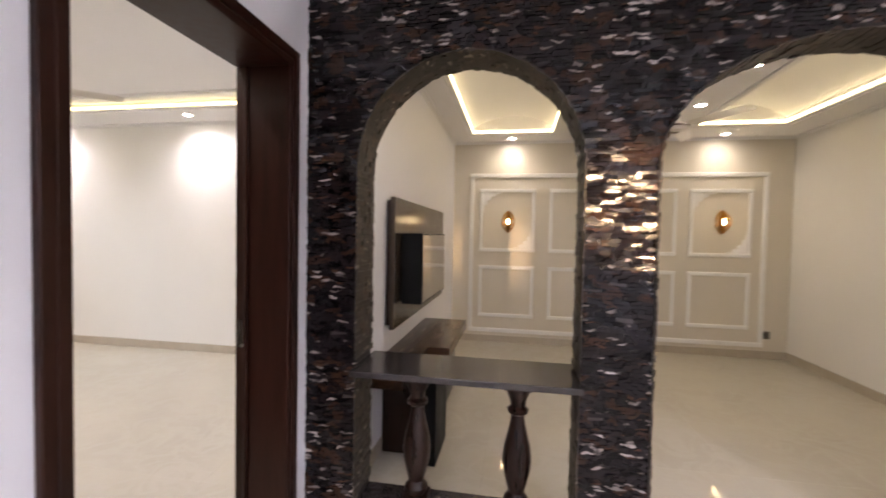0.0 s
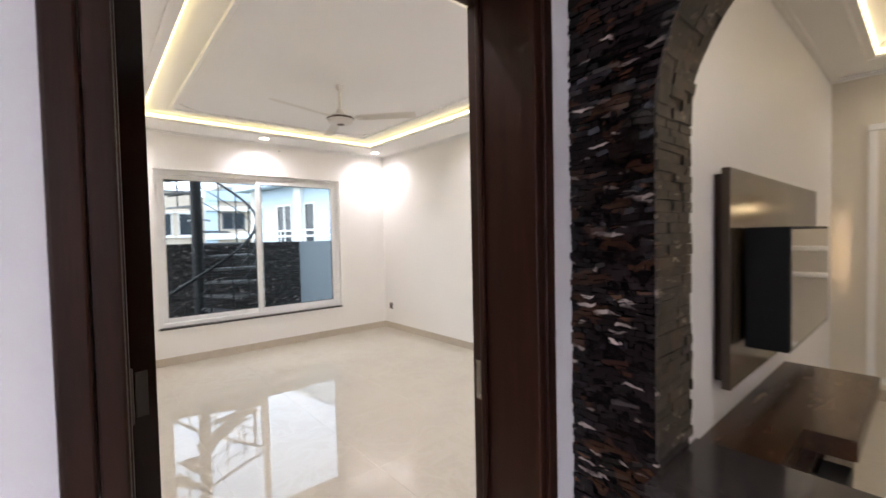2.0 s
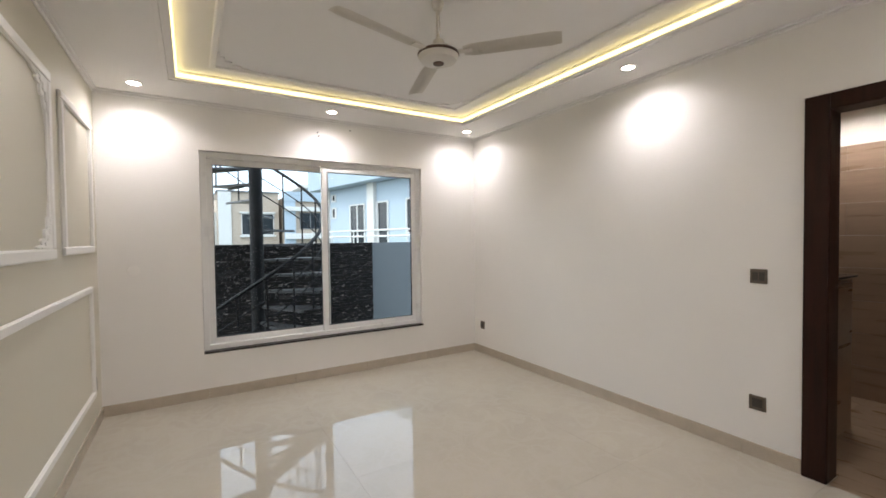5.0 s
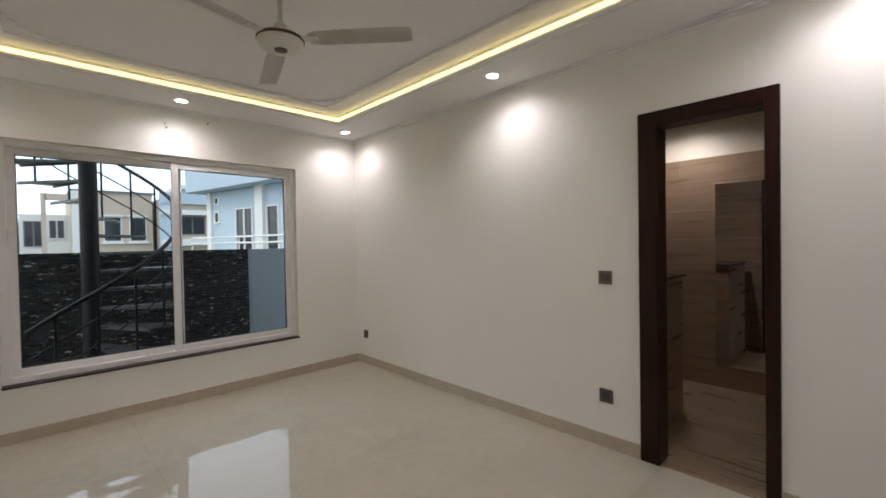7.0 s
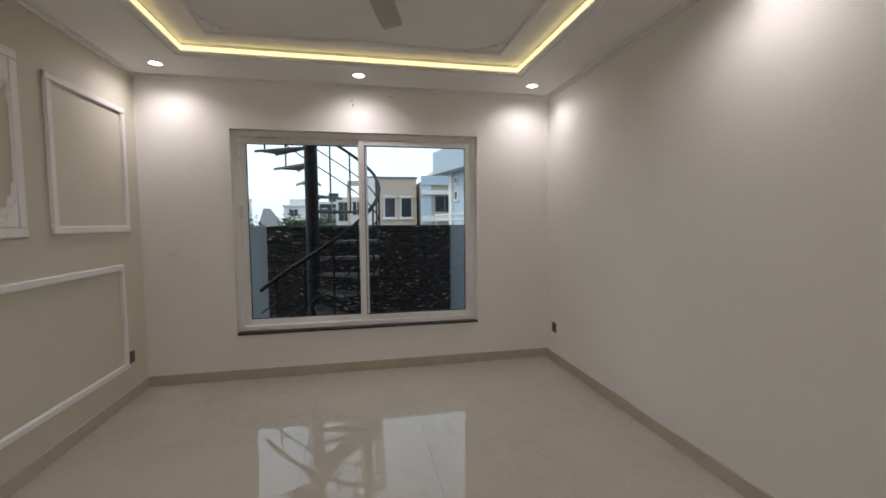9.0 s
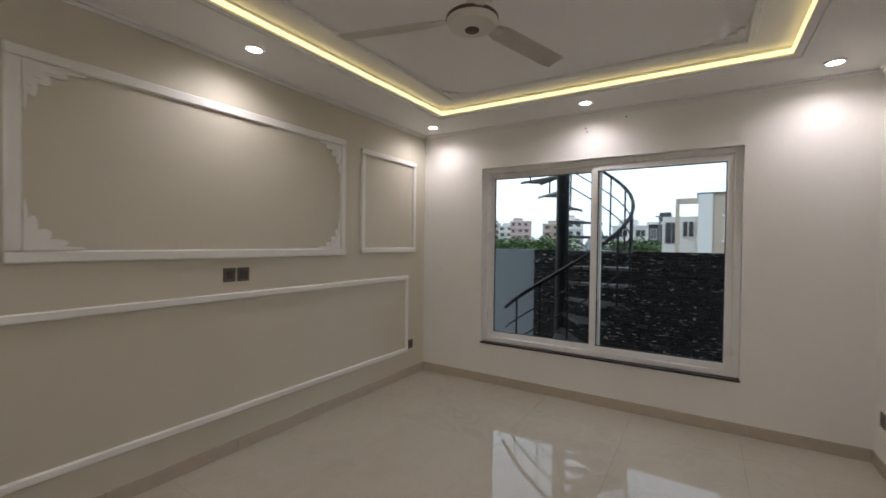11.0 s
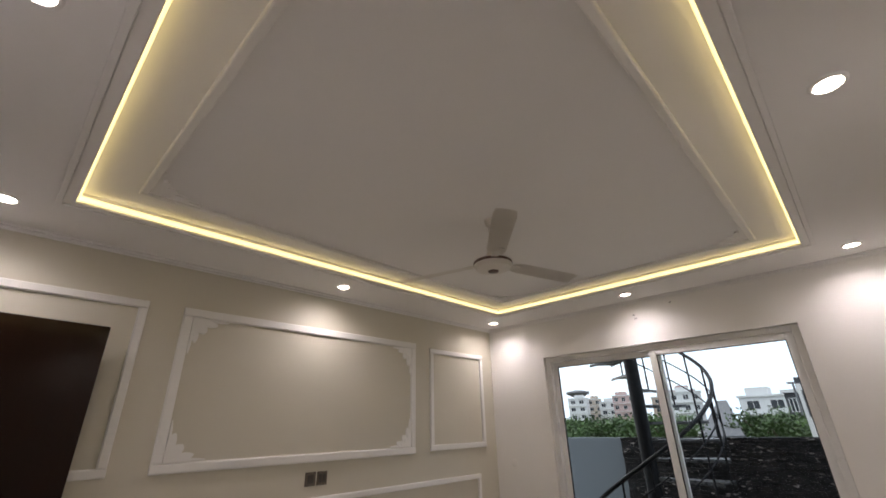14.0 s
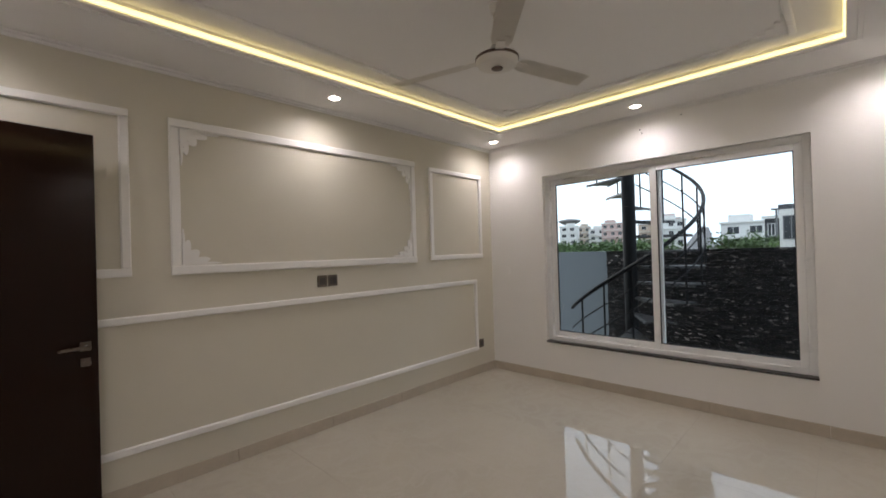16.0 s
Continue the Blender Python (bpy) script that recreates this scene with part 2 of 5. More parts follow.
M_HANDLE = surface("dark_bronze", (0.16, 0.13, 0.105), 0.3, metal=0.9, vary=0.08, scale=30)
M_CHROME = surface("brushed_nickel", (0.55, 0.52, 0.47), 0.25, metal=1.0, vary=0.06, scale=20)
M_LENS = glow("downlight_lens", (1.0, 0.93, 0.80), 28.0)
M_LED = glow("led_strip", (1.0, 0.80, 0.31), 2.1)
M_LED_LIV = glow("led_strip_warm", (1.0, 0.80, 0.42), 2.6)
M_BULB = glow("sconce_bulb", (1.0, 0.75, 0.36), 10.0)
M_MIRROR = surface("mirror_silver", (0.86, 0.88, 0.88), 0.02, metal=1.0, vary=0.0, bump=0.0)
M_SCREEN = surface("tv_glass", (0.012, 0.013, 0.016), 0.06, vary=0.0, bump=0.0, spec=1.0, coat=1.0)
M_BLACK = surface("black_plastic", (0.005, 0.005, 0.006), 0.5, spec=0.15)
M_TVPANEL = surface("taupe_laminate", (0.050, 0.035, 0.026), 0.16, vary=0.03, scale=5, grain=60, bump=0.0, coat=0.0, spec=0.35)
M_CONSOLE = surface("walnut_gloss", (0.052, 0.023, 0.011), 0.25, vary=0.4, scale=8, grain=80, bump=0.0, coat=0.1, stretch=(3, 0.5, 3))
M_BALUSTER = surface("dark_turned_wood", (0.016, 0.0062, 0.0038), 0.3, vary=0.35, scale=12, grain=90, bump=0.01, stretch=(3, 3, 0.4), spec=0.3)
M_MORTAR = surface("stone_bed", (0.016, 0.012, 0.011), 0.9, vary=0.3, scale=30)
M_STONE = split_stone("split_marble", (0.0105, 0.0075, 0.0080), (0.047, 0.021, 0.011), (0.52, 0.44, 0.40), 0.14, False, 0.90, 0.27, (22, 22, 105))
M_STONE_FAR = split_stone("split_marble_rest", (0.0105, 0.0075, 0.0080), (0.047, 0.021, 0.011), (0.52, 0.44, 0.40), 0.14, True, 0.90, 0.27, (22, 22, 105))
M_STONE_ARCH = split_stone("split_marble_reveal", (0.032, 0.025, 0.019), (0.070, 0.046, 0.029), (0.26, 0.22, 0.18), 0.5, True, 0.9)
M_YARDSTONE = split_stone("black_ledger_stone", (0.0115, 0.0105, 0.0105), (0.022, 0.018, 0.016), (0.34, 0.30, 0.28), 0.5, False, 0.915, 0.18, (24, 24, 95))
M_YARDSTONE_FAR = split_stone("black_ledger_stone_rest", (0.0115, 0.0105, 0.0105), (0.022, 0.018, 0.016), (0.34, 0.30, 0.28), 0.5, True, 0.915, 0.18, (24, 24, 95))
M_TERRACE = surface("terrace_concrete", (0.30, 0.29, 0.27), 0.8, vary=0.12, scale=2, grain=50, bump=0.05)
M_GROUND = surface("dry_ground", (0.13, 0.125, 0.075), 0.95, vary=0.3, scale=0.08, grain=2, bump=0.05)


# ---- mesh helpers ----
def box(bm, x0, x1, y0, y1, z0, z1, bevel=0.0):
    r = bmesh.ops.create_cube(bm, size=1.0, matrix=Matrix.Translation(((x0 + x1) / 2, (y0 + y1) / 2, (z0 + z1) / 2)) @ Matrix.Diagonal((abs(x1 - x0), abs(y1 - y0), abs(z1 - z0), 1)))
    if bevel:
        edges = list({e for v in r["verts"] for e in v.link_edges})
        bmesh.ops.bevel(bm, geom=edges, offset=bevel, segments=2, affect="EDGES", profile=0.5)
    return bm


def tube(bm, a, b, r, sides=10):
    a, b = Vector(a), Vector(b)
    m = Matrix.Translation((a + b) / 2) @ (b - a).to_track_quat("Z", "Y").to_matrix().to_4x4()
    bmesh.ops.create_cone(bm, cap_ends=True, segments=sides, radius1=r, radius2=r, depth=(b - a).length, matrix=m)
    return bm


def lathe(bm, profile, sides=20, at=(0, 0, 0)):
    """A turned shape from (radius, height) pairs."""
    rings = []
    for r, z in profile:
        rings.append([bm.verts.new((at[0] + r * math.cos(2 * math.pi * k / sides), at[1] + r * math.sin(2 * math.pi * k / sides), at[2] + z)) for k in range(sides)])
    for lo, hi in zip(rings, rings[1:]):
        for k in range(sides):
            bm.faces.new((lo[k], lo[(k + 1) % sides], hi[(k + 1) % sides], hi[k]))
    bm.faces.new(list(reversed(rings[0])))
    bm.faces.new(rings[-1])
    return bm


def sweep(bm, points, r, sides=8, closed=False):
    """A round bar along a line of points."""
    pts = [Vector(p) for p in points]
    rings = []
    for i, p in enumerate(pts):
        d = (pts[min(i + 1, len(pts) - 1)] - pts[max(i - 1, 0)]).normalized()
        u = d.cross(Vector((0, 0, 1)))
        u = u.normalized() if u.length > 1e-4 else Vector((1, 0, 0))
        v = u.cross(d)
        rings.append([bm.verts.new(p + r * (math.cos(2 * math.pi * k / sides) * u + math.sin(2 * math.pi * k / sides) * v)) for k in range(sides)])
    for lo, hi in zip(rings, rings[1:]):
        for k in range(sides):
            bm.faces.new((lo[k], lo[(k + 1) % sides], hi[(k + 1) % sides], hi[k]))
    bm.faces.new(list(reversed(rings[0])))
    bm.faces.new(rings[-1])
    return bm


def finish(name, bm, material, smooth=False):
    bmesh.ops.recalc_face_normals(bm, faces=bm.faces)
    me = bpy.data.meshes.new(name)
    bm.to_mesh(me)
    bm.free()
    me.materials.append(material)
    if smooth:
        me.shade_smooth()
        me.set_sharp_from_angle(angle=radians(35))
    return me


def part(name, bm, material, parent=None, label="", smooth=False):
    ob = new(name, finish(name, bm, material, smooth))
    if parent is not None:
        ob.parent = parent
        ob.matrix_parent_inverse = parent.matrix_basis.inverted()
    return tagged(ob, label)


def thing(name, x, y, z, label, category, group="", kind=""):
    ob = new(name)
    ob.empty_display_size = 0.05
    ob.matrix_basis = pose(x, y, z)
    return tagged(ob, label, category, group, kind)


def structure(name, boxes, material, label, category, bevel=0.0):
    bm = bmesh.new()
    for bx in boxes:
        box(bm, *bx, bevel=bevel)
    return tagged(part(name, bm, material), label, category, kind="structure")


# ---- bedroom shell ----
TOP = 3.05
OUT = -0.24
structure("wall_west", [(OUT, 0, -0.24, WY0, FZ, TOP), (OUT, 0, WY1, D + 0.13, FZ, TOP), (OUT, 0, WY0, WY1, FZ, WZ0 - 0.02), (OUT, 0, WY0, WY1, WZ1, TOP)], M_WALL, "plain white painted wall round the large window", "wall")
structure("wall_south", [(0, W, -0.24, 0, FZ, TOP)], M_PANELWALL, "greige painted wall with white moulded panels", "wall")
structure("wall_north", [(0, BX0 - 0.01, D, D + 0.13, FZ, TOP), (BX1 + 0.01, W, D, D + 0.13, FZ, TOP), (BX0 - 0.01, BX1 + 0.01, D, D + 0.13, DH + 0.06, TOP)], M_WALL, "plain white painted wall beside the bathroom door", "wall")
structure("wall_east", [(W, HX, -3.2, DY0 - 0.02, FZ, TOP), (W, HX, DY1 + 0.02, 1.332, FZ, TOP), (W, HX, DY0 - 0.02, DY1 + 0.02, DH + 0.02, TOP), (W, HX, 1.332, LY1, FZ, TOP), (HX, LX0, AY1, LY1, FZ, TOP)], M_HALL, "white painted wall round the bedroom doorway", "wall")
structure("floor_base", [(-0.02, W, -0.02, D + 0.1, FZ - 0.12, FZ - 0.012), (W, LX1 + 0.1, -3.2, LY1, FZ - 0.12, FZ - 0.012)], M_GROUT, "grout bed under the polished floor tiles", "floor")
structure("ceiling", [(0, TX0, 0, D, DROP, TOP), (TX1, W, 0, D, DROP, TOP), (TX0, TX1, 0, TY0, DROP, TOP), (TX0, TX1, TY1, D, DROP, TOP), (TX0, TX1, TY0, TY1, TRAY, TOP)], M_CEIL, "white dropped ceiling ring round a recessed tray", "ceiling")

# ---- living room and hall shell ----
structure("living_wall_north", [(LX0, LX1, LY1, LY1 + 0.2, FZ, TOP)], M_LIVWALL, "cream painted wall with white moulded panels and sconces", "wall")
structure("living_wall_east", [(LX1, LX1 + 0.2, -3.2, LY1 + 0.2, FZ, TOP)], M_WALL, "plain off-white painted wall", "wall")
structure("hall_wall_south", [(W, LX1 + 0.2, -3.4, -3.2, FZ, TOP)], M_HALL, "plain white painted hall wall", "wall")
structure("hall_ceiling", [(HX, LX1, -3.2, AY0, 2.76, TOP)], M_CEIL, "plain white hall ceiling", "ceiling")
LZ = 2.73
TRAYS = [(5.69, 6.70, 2.1, 4.85), (8.30, 9.22, 2.1, 4.68)]
living_boxes = [(LX0, TRAYS[0][0], AY1, LY1, LZ, TOP), (TRAYS[0][1], TRAYS[1][0], AY1, LY1, LZ, TOP), (TRAYS[1][1], LX1, AY1, LY1, LZ, TOP)]
for x0, x1, y0, y1 in TRAYS:
    living_boxes += [(x0, x1, AY1, y0, LZ, TOP), (x0, x1, y1, LY1, LZ, TOP)]
for x0, x1, y0, y1 in TRAYS:
    bm = bmesh.new()
    n = 20
    rows = []
    for k in range(n + 1):
        u = 2 * k / n - 1
        zz = LZ + 0.07 + 0.15 * (1 - u * u)
        x = x0 + (x1 - x0) * k / n
        rows.append([bm.verts.new((x, y0, zz)), bm.verts.new((x, y1, zz)), bm.verts.new((x, y1, TOP)), bm.verts.new((x, y0, TOP))])
    for a, b in zip(rows, rows[1:]):
        bm.faces.new((a[0], a[1], b[1], b[0]))
        bm.faces.new((a[2], a[3], b[3], b[2]))
        bm.faces.new((a[1], a[2], b[2], b[1]))
        bm.faces.new((a[3], a[0], b[0], b[3]))
    bm.faces.new(rows[0])
    bm.faces.new(rows[-1])
    tagged(part("ceiling_vault", bm, M_CEIL, smooth=True), "shallow white vaulted ceiling tray", "ceiling", kind="structure")
structure("living_ceiling", living_boxes, M_CEIL, "white dropped ceiling with two recessed trays", "ceiling")



def led_strip(x0, x1, y0, y1, z, mat, group):
    """A lit diffuser let into the four sides of a ceiling tray."""
    h, t = 0.028, 0.012
    for name, b in (("led_strip", (x0 - 0.002, x0 + t, y0, y1, z, z + h)), ("led_strip", (x1 - t, x1 + 0.002, y0, y1, z, z + h)),
                    ("led_strip", (x0 + t, x1 - t, y0 - 0.002, y0 + t, z, z + h)), ("led_strip", (x0 + t, x1 - t, y1 - t, y1 + 0.002, z, z + h))):
        bm = box(bmesh.new(), *b, bevel=0.003)
        tagged(part(name, bm, mat), "lit warm yellow strip light along the ceiling tray", "strip light", group)


def lip(x0, x1, y0, y1, z, mat):
    """The small plaster bead that hides the strip from below."""
    bm = bmesh.new()
    for near, far, down in ((0.001, 0.050, 0.008), (0.0505, 0.078, 0.017)):
        box(bm, x0 - far, x0 - near, y0 - far, y1 + far, z - down, z + 0.004, 0.004)
        box(bm, x1 + near, x1 + far, y0 - far, y1 + far, z - down, z + 0.004, 0.004)
        box(bm, x0 - near + 0.0003, x1 + near - 0.0003, y0 - far, y0 - near, z - down, z + 0.004, 0.004)
        box(bm, x0 - near + 0.0003, x1 + near - 0.0003, y1 + near, y1 + far, z - down, z + 0.004, 0.004)
    return tagged(part("ceiling_trim", bm, mat), "white plaster bead round the ceiling tray", "trim", kind="structure")


lip(TX0, TX1, TY0, TY1, DROP, M_CEIL)
led_strip(TX0, TX1, TY0, TY1, DROP + 0.005, M_LED, "strip lights of the bedroom tray")
for x0, x1, y0, y1 in TRAYS:
    lip(x0, x1, y0, y1, LZ, M_CEIL)
    led_strip(x0, x1, y0, y1, LZ + 0.006, M_LED_LIV, "strip lights of the living room trays")


# ---- cornice, skirting ----
def cornice(name, x0, x1, y0, y1, z, s=0.034):
    bm = bmesh.new()
    for b in ((x0, x0 + s, y0, y1), (x1 - s, x1, y0, y1), (x0 + s, x1 - s, y0, y0 + s), (x0 + s, x1 - s, y1 - s, y1)):
        box(bm, *b, z - 0.013, z + 0.002, 0.003)
    q = s * 0.4
    for b in ((x0, x0 + q, y0, y1), (x1 - q, x1, y0, y1), (x0 + q, x1 - q, y0, y0 + q), (x0 + q, x1 - q, y1 - q, y1)):
        box(bm, *b, z - s, z - 0.0135, 0.004)
    return tagged(part(name, bm, M_CEIL), "white stepped plaster cornice under the ceiling", "cornice", kind="structure")


cornice("trim_cornice", 0.001, W - 0.001, 0.001, D - 0.001, DROP)
cornice("living_trim_cornice", LX0 + 0.001, LX1 - 0.001, AY1 + 0.001, LY1 - 0.001, LZ)
SK = 0.095
SKIRT_RUNS = [(0.0, 0.011, 0.011, D - 0.011, True), (0.0, 4.98, 0.0, 0.011, False), (0.0, BX0 - 0.125, D - 0.011, D, False), (BX1 + 0.075, W, D - 0.011, D, False),
              (W - 0.011, W, DY1 + 0.08, D - 0.011, True), (LX0, LX1, LY1 - 0.011, LY1, False), (LX1 - 0.011, LX1, AY1, LY1 - 0.011, True), (LX0, LX0 + 0.011, AY1 + 0.02, LY1 - 0.011, True),
              (HX, HX + 0.011, -3.2, 0.11, True), (HX, LX1, -3.2, -3.189, False), (LX1 - 0.011, LX1, -3.18, AY0, True)]
skirting = tagged(new("baseboard"), "beige polished porcelain skirting along the walls", "skirting", kind="structure")
for x0, x1, y0, y1, along_y in SKIRT_RUNS:
    lo, hi = (y0, y1) if along_y else (x0, x1)
    while lo < hi - 0.01:
        e = min(hi, lo + 0.8)
        b = (x0, x1, lo + 0.0007, e - 0.0007) if along_y else (lo + 0.0007, e - 0.0007, y0, y1)
        part("skirting_tile", box(bmesh.new(), *b, FZ, FZ + SK, 0.002), M_SKIRT, skirting)
        lo = e


# ---- wall panels (mouldings) ----
def scallop(size):
    """Outline of a corner ornament: a hollow quarter curve edged with five scallops."""
    ring = [(0.0, 0.0)]
    for k in range(41):
        f = k / 40
        lobe = 0.93 + 0.32 * abs(math.sin(5 * math.pi * f))
        ring.append((size * lobe * (1 - f) ** 1.55 + 0.004, size * lobe * f ** 1.55 + 0.004))
    return ring


def slab_of(bm, low, high):
    """A plate between two matching rings of points."""
    lo, hi = [bm.verts.new(p) for p in low], [bm.verts.new(p) for p in high]
    bm.faces.new(lo)
    bm.faces.new(hi[::-1])
    for k in range(len(lo)):
        e = (k + 1) % len(lo)
        bm.faces.new((lo[k], lo[e], hi[e], hi[k]))


def moulding_frame(name, plane, axis, a0, a1, z0, z1, w=0.055, d=0.022, label="", corners="", bottom=True, left=True, out=1):
    """A rectangular moulding on a wall, each bar with an ogee of two steps. axis: the wall's run."""
    root = thing(name, *((a0, plane, z0) if axis == "x" else (plane, a0, z0)), label, "wall moulding", "wall mouldings")

    def bar(u0, u1, v0, v1, nm):
        bm = bmesh.new()
        for ins, dep in ((0.0, d * 0.55), (w * 0.18, d), (w * 0.62, d * 0.72)):
            horizontal = (u1 - u0) > (v1 - v0)
            iu, iv = (0, ins) if horizontal else (ins, 0)
            p0, p1 = sorted((plane, plane + out * dep))
            uu = (u0 + iu * 0.5, u1 - iu * 0.5)
            vv = (v0 + iv * 0.5, v1 - iv * 0.5)
            bb = (*uu, p0, p1, *vv) if axis == "x" else (p0, p1, *uu, *vv)
            box(bm, *bb, bevel=min(0.004, d * 0.2))
        part(nm, bm, M_TRIM, root)

    bar(a0, a1, z1 - w, z1, "moulding_bar")
    if bottom:
        bar(a0, a1, z0, z0 + w, "moulding_bar")
    bar(a1 - w, a1, z0 + (w if bottom else 0), z1 - w, "moulding_bar")
    if left:
        bar(a0, a0 + w, z0 + (w if bottom else 0), z1 - w, "moulding_bar")
    n = 0.235
    for c in corners.split():
        bm = bmesh.new()
        sx = 1 if "l" in c else -1
        sz = -1 if "t" in c else 1
        cx = a0 + w if sx > 0 else a1 - w
        cz = z1 - w if sz < 0 else z0 + w
        for grow, low, high in ((1.0, 0.0, 0.55), (0.74, 0.5, 0.85)):
            sides = []
            for depth in (low, high):
                off = plane + out * d * depth
                sides.append([(cx + sx * u, off, cz + sz * v) if axis == "x" else (off, cx + sx * u, cz + sz * v) for u, v in scallop(n * grow)])
            slab_of(bm, *sides)
        part("corner_ornament", bm, M_TRIM, root, "carved white stepped corner ornament")
    return root


WHITE_PANEL = "white moulded panel frame on the greige wall"
moulding_frame("wall_panel_moulding", 0.0, "x", 0.205, 1.122, 1.335, 2.375, label=WHITE_PANEL)
moulding_frame("wall_panel_moulding", 0.0, "x", 1.335, 3.605, 1.32, 2.405, w=0.065, label="large white moulded panel frame with carved stepped corners", corners="tl tr bl br")
moulding_frame("wall_panel_moulding", 0.0, "x", 3.825, 4.93, 1.325, 2.41, w=0.055, label=WHITE_PANEL)
moulding_frame("wall_panel_moulding", 0.0, "x", 0.335, 4.93, 0.188, 1.07, w=0.05, label="long low white moulded panel frame on the greige wall")


CREAM_PANEL = "white moulded panel frame on the cream wall"
moulding_frame("wall_panel_moulding", LY1, "x", 5.615, 9.42, 0.04, 2.285, w=0.06, label="tall white moulded frame round the whole wall", out=-1)
for a0, a1 in ((5.756, 6.53), (6.716, 7.49), (7.63, 8.35), (8.50, 9.245)):
    moulding_frame("wall_panel_moulding", LY1, "x", a0, a1, 1.188, 2.07, w=0.05, label=CREAM_PANEL, corners="tl br" if a0 in (5.756, 8.50) else "", out=-1)
    moulding_frame("wall_panel_moulding", LY1, "x", a0, a1, 0.26, 0.99, w=0.05, label=CREAM_PANEL, out=-1)

# tray ceiling moulding
bm = bmesh.new()
g = 0.225
for b in ((TX0 + g, TX1 - g, TY0 + g, TY0 + g + 0.042), (TX0 + g, TX1 - g, TY1 - g - 0.042, TY1 - g), (TX0 + g, TX0 + g + 0.042, TY0 + g + 0.042, TY1 - g - 0.042), (TX1 - g - 0.042, TX1 - g, TY0 + g + 0.042, TY1 - g - 0.042)):
    box(bm, *b, TRAY - 0.028, TRAY + 0.001, 0.009)
for px, sx in ((TX0 + g + 0.042, 1), (TX1 - g - 0.042, -1)):
    for py, sy in ((TY0 + g + 0.042, 1), (TY1 - g - 0.042, -1)):
        slab_of(bm, *[[(px + sx * u, py + sy * v, h) for u, v in scallop(0.24)] for h in (TRAY + 0.001, TRAY - 0.012)])
tagged(part("trim_tray", bm, M_TRIM), "white plaster moulding line on the tray ceiling", "trim", kind="structure")


# ---- downlights ----
def downlight(x, y, z, group):
    root = thing("downlight", x, y, z, "round recessed white downlight, lit, flush in the ceiling", "downlight", group)
    bm = lathe(bmesh.new(), [(0.062, -0.001), (0.062, -0.006), (0.056, -0.011), (0.047, -0.010), (0.046, -0.003)], 28, (x, y, z))
    part("bezel", bm, M_TRIM, root, smooth=True)
    bm = lathe(bmesh.new(), [(0.044, -0.002), (0.044, -0.009), (0.030, -0.0105)], 28, (x, y, z))
    part("lens", bm, M_LENS, root, "glowing warm white lens", smooth=True)
    return root


for sx, sy in BEDROOM_SPOTS:
    downlight(sx, sy, DROP, "bedroom downlights")
for sx, sy in LIVING_SPOTS:
    downlight(sx, sy, LZ, "living room downlights")
for sx, sy in HALL_SPOTS:
    downlight(sx, sy, 2.76, "hall downlights")
# unseen fitting added to go with the bathroom lamp
downlight(3.3, 5.52, 2.6, "bathroom downlight")


# ---- window ----
def window():
    root = tagged(new("window_1"), "white two-leaf sliding window with clear panes above a granite sill", "window", kind="structure")
    root.matrix_basis = pose(-0.07, WY0, WZ0)

    def ring(nm, x0, x1, y0, y1, z0, z1, w, parent, bottom=None):
        wb = bottom or w
        bm = bmesh.new()
        for b in ((y0, y0 + w, z0, z1), (y1 - w, y1, z0, z1), (y0 + w, y1 - w, z1 - w, z1), (y0 + w, y1 - w, z0, z0 + wb)):
            box(bm, x0, x1, *b, bevel=0.004)
        return part(nm, bm, M_UPVC, parent)

    ring("window_frame", -0.16, -0.045, WY0 + 0.002, WY1 - 0.002, WZ0 + 0.002, WZ1 - 0.002, 0.055, root, 0.05)
    mid = 1.985
    for y0, y1, x0 in ((WY0 + 0.05, mid + 0.045, -0.135), (mid - 0.045, WY1 - 0.05, -0.095)):
        sash = ring("sash", x0, x0 + 0.035, y0, y1, WZ0 + 0.045, WZ1 - 0.05, 0.062, root)
        bm = bmesh.new()
        for b in ((y0 + 0.062, y0 + 0.068, WZ0 + 0.107, WZ1 - 0.112), (y1 - 0.068, y1 - 0.062, WZ0 + 0.107, WZ1 - 0.112), (y0 + 0.068, y1 - 0.068, WZ1 - 0.118, WZ1 - 0.112), (y0 + 0.068, y1 - 0.068, WZ0 + 0.107, WZ0 + 0.113)):
            box(bm, x0 + 0.010, x0 + 0.030, *b)
        part("gasket", bm, M_GASKET, sash, "black rubber gasket")
        pane = part("pane", box(bmesh.new(), x0 + 0.014, x0 + 0.020, y0 + 0.055, y1 - 0.055, WZ0 + 0.10, WZ1 - 0.105), M_PANE, sash, "clear glass pane")
        pane.visible_shadow = False
    bm = box(bmesh.new(), -0.094, -0.055, mid - 0.008, mid + 0.012, 1.28, 1.40, 0.006)
    part("latch", bm, M_UPVC, root)
    bm = box(bmesh.new(), -0.20, 0.014, WY0 + 0.003, WY1 + 0.004, WZ0 - 0.018, WZ0, 0.003)
    part("window_sill", bm, M_GRANITE, root, "dark granite sill")


window()


# ---- doors ----
def door_frame(name, label, boxes):
    root = tagged(new(name), label, "door", kind="structure")
    for nm, b in boxes:
        part(nm, box(bmesh.new(), *b, bevel=0.005), M_DARKWOOD, root)
    return root


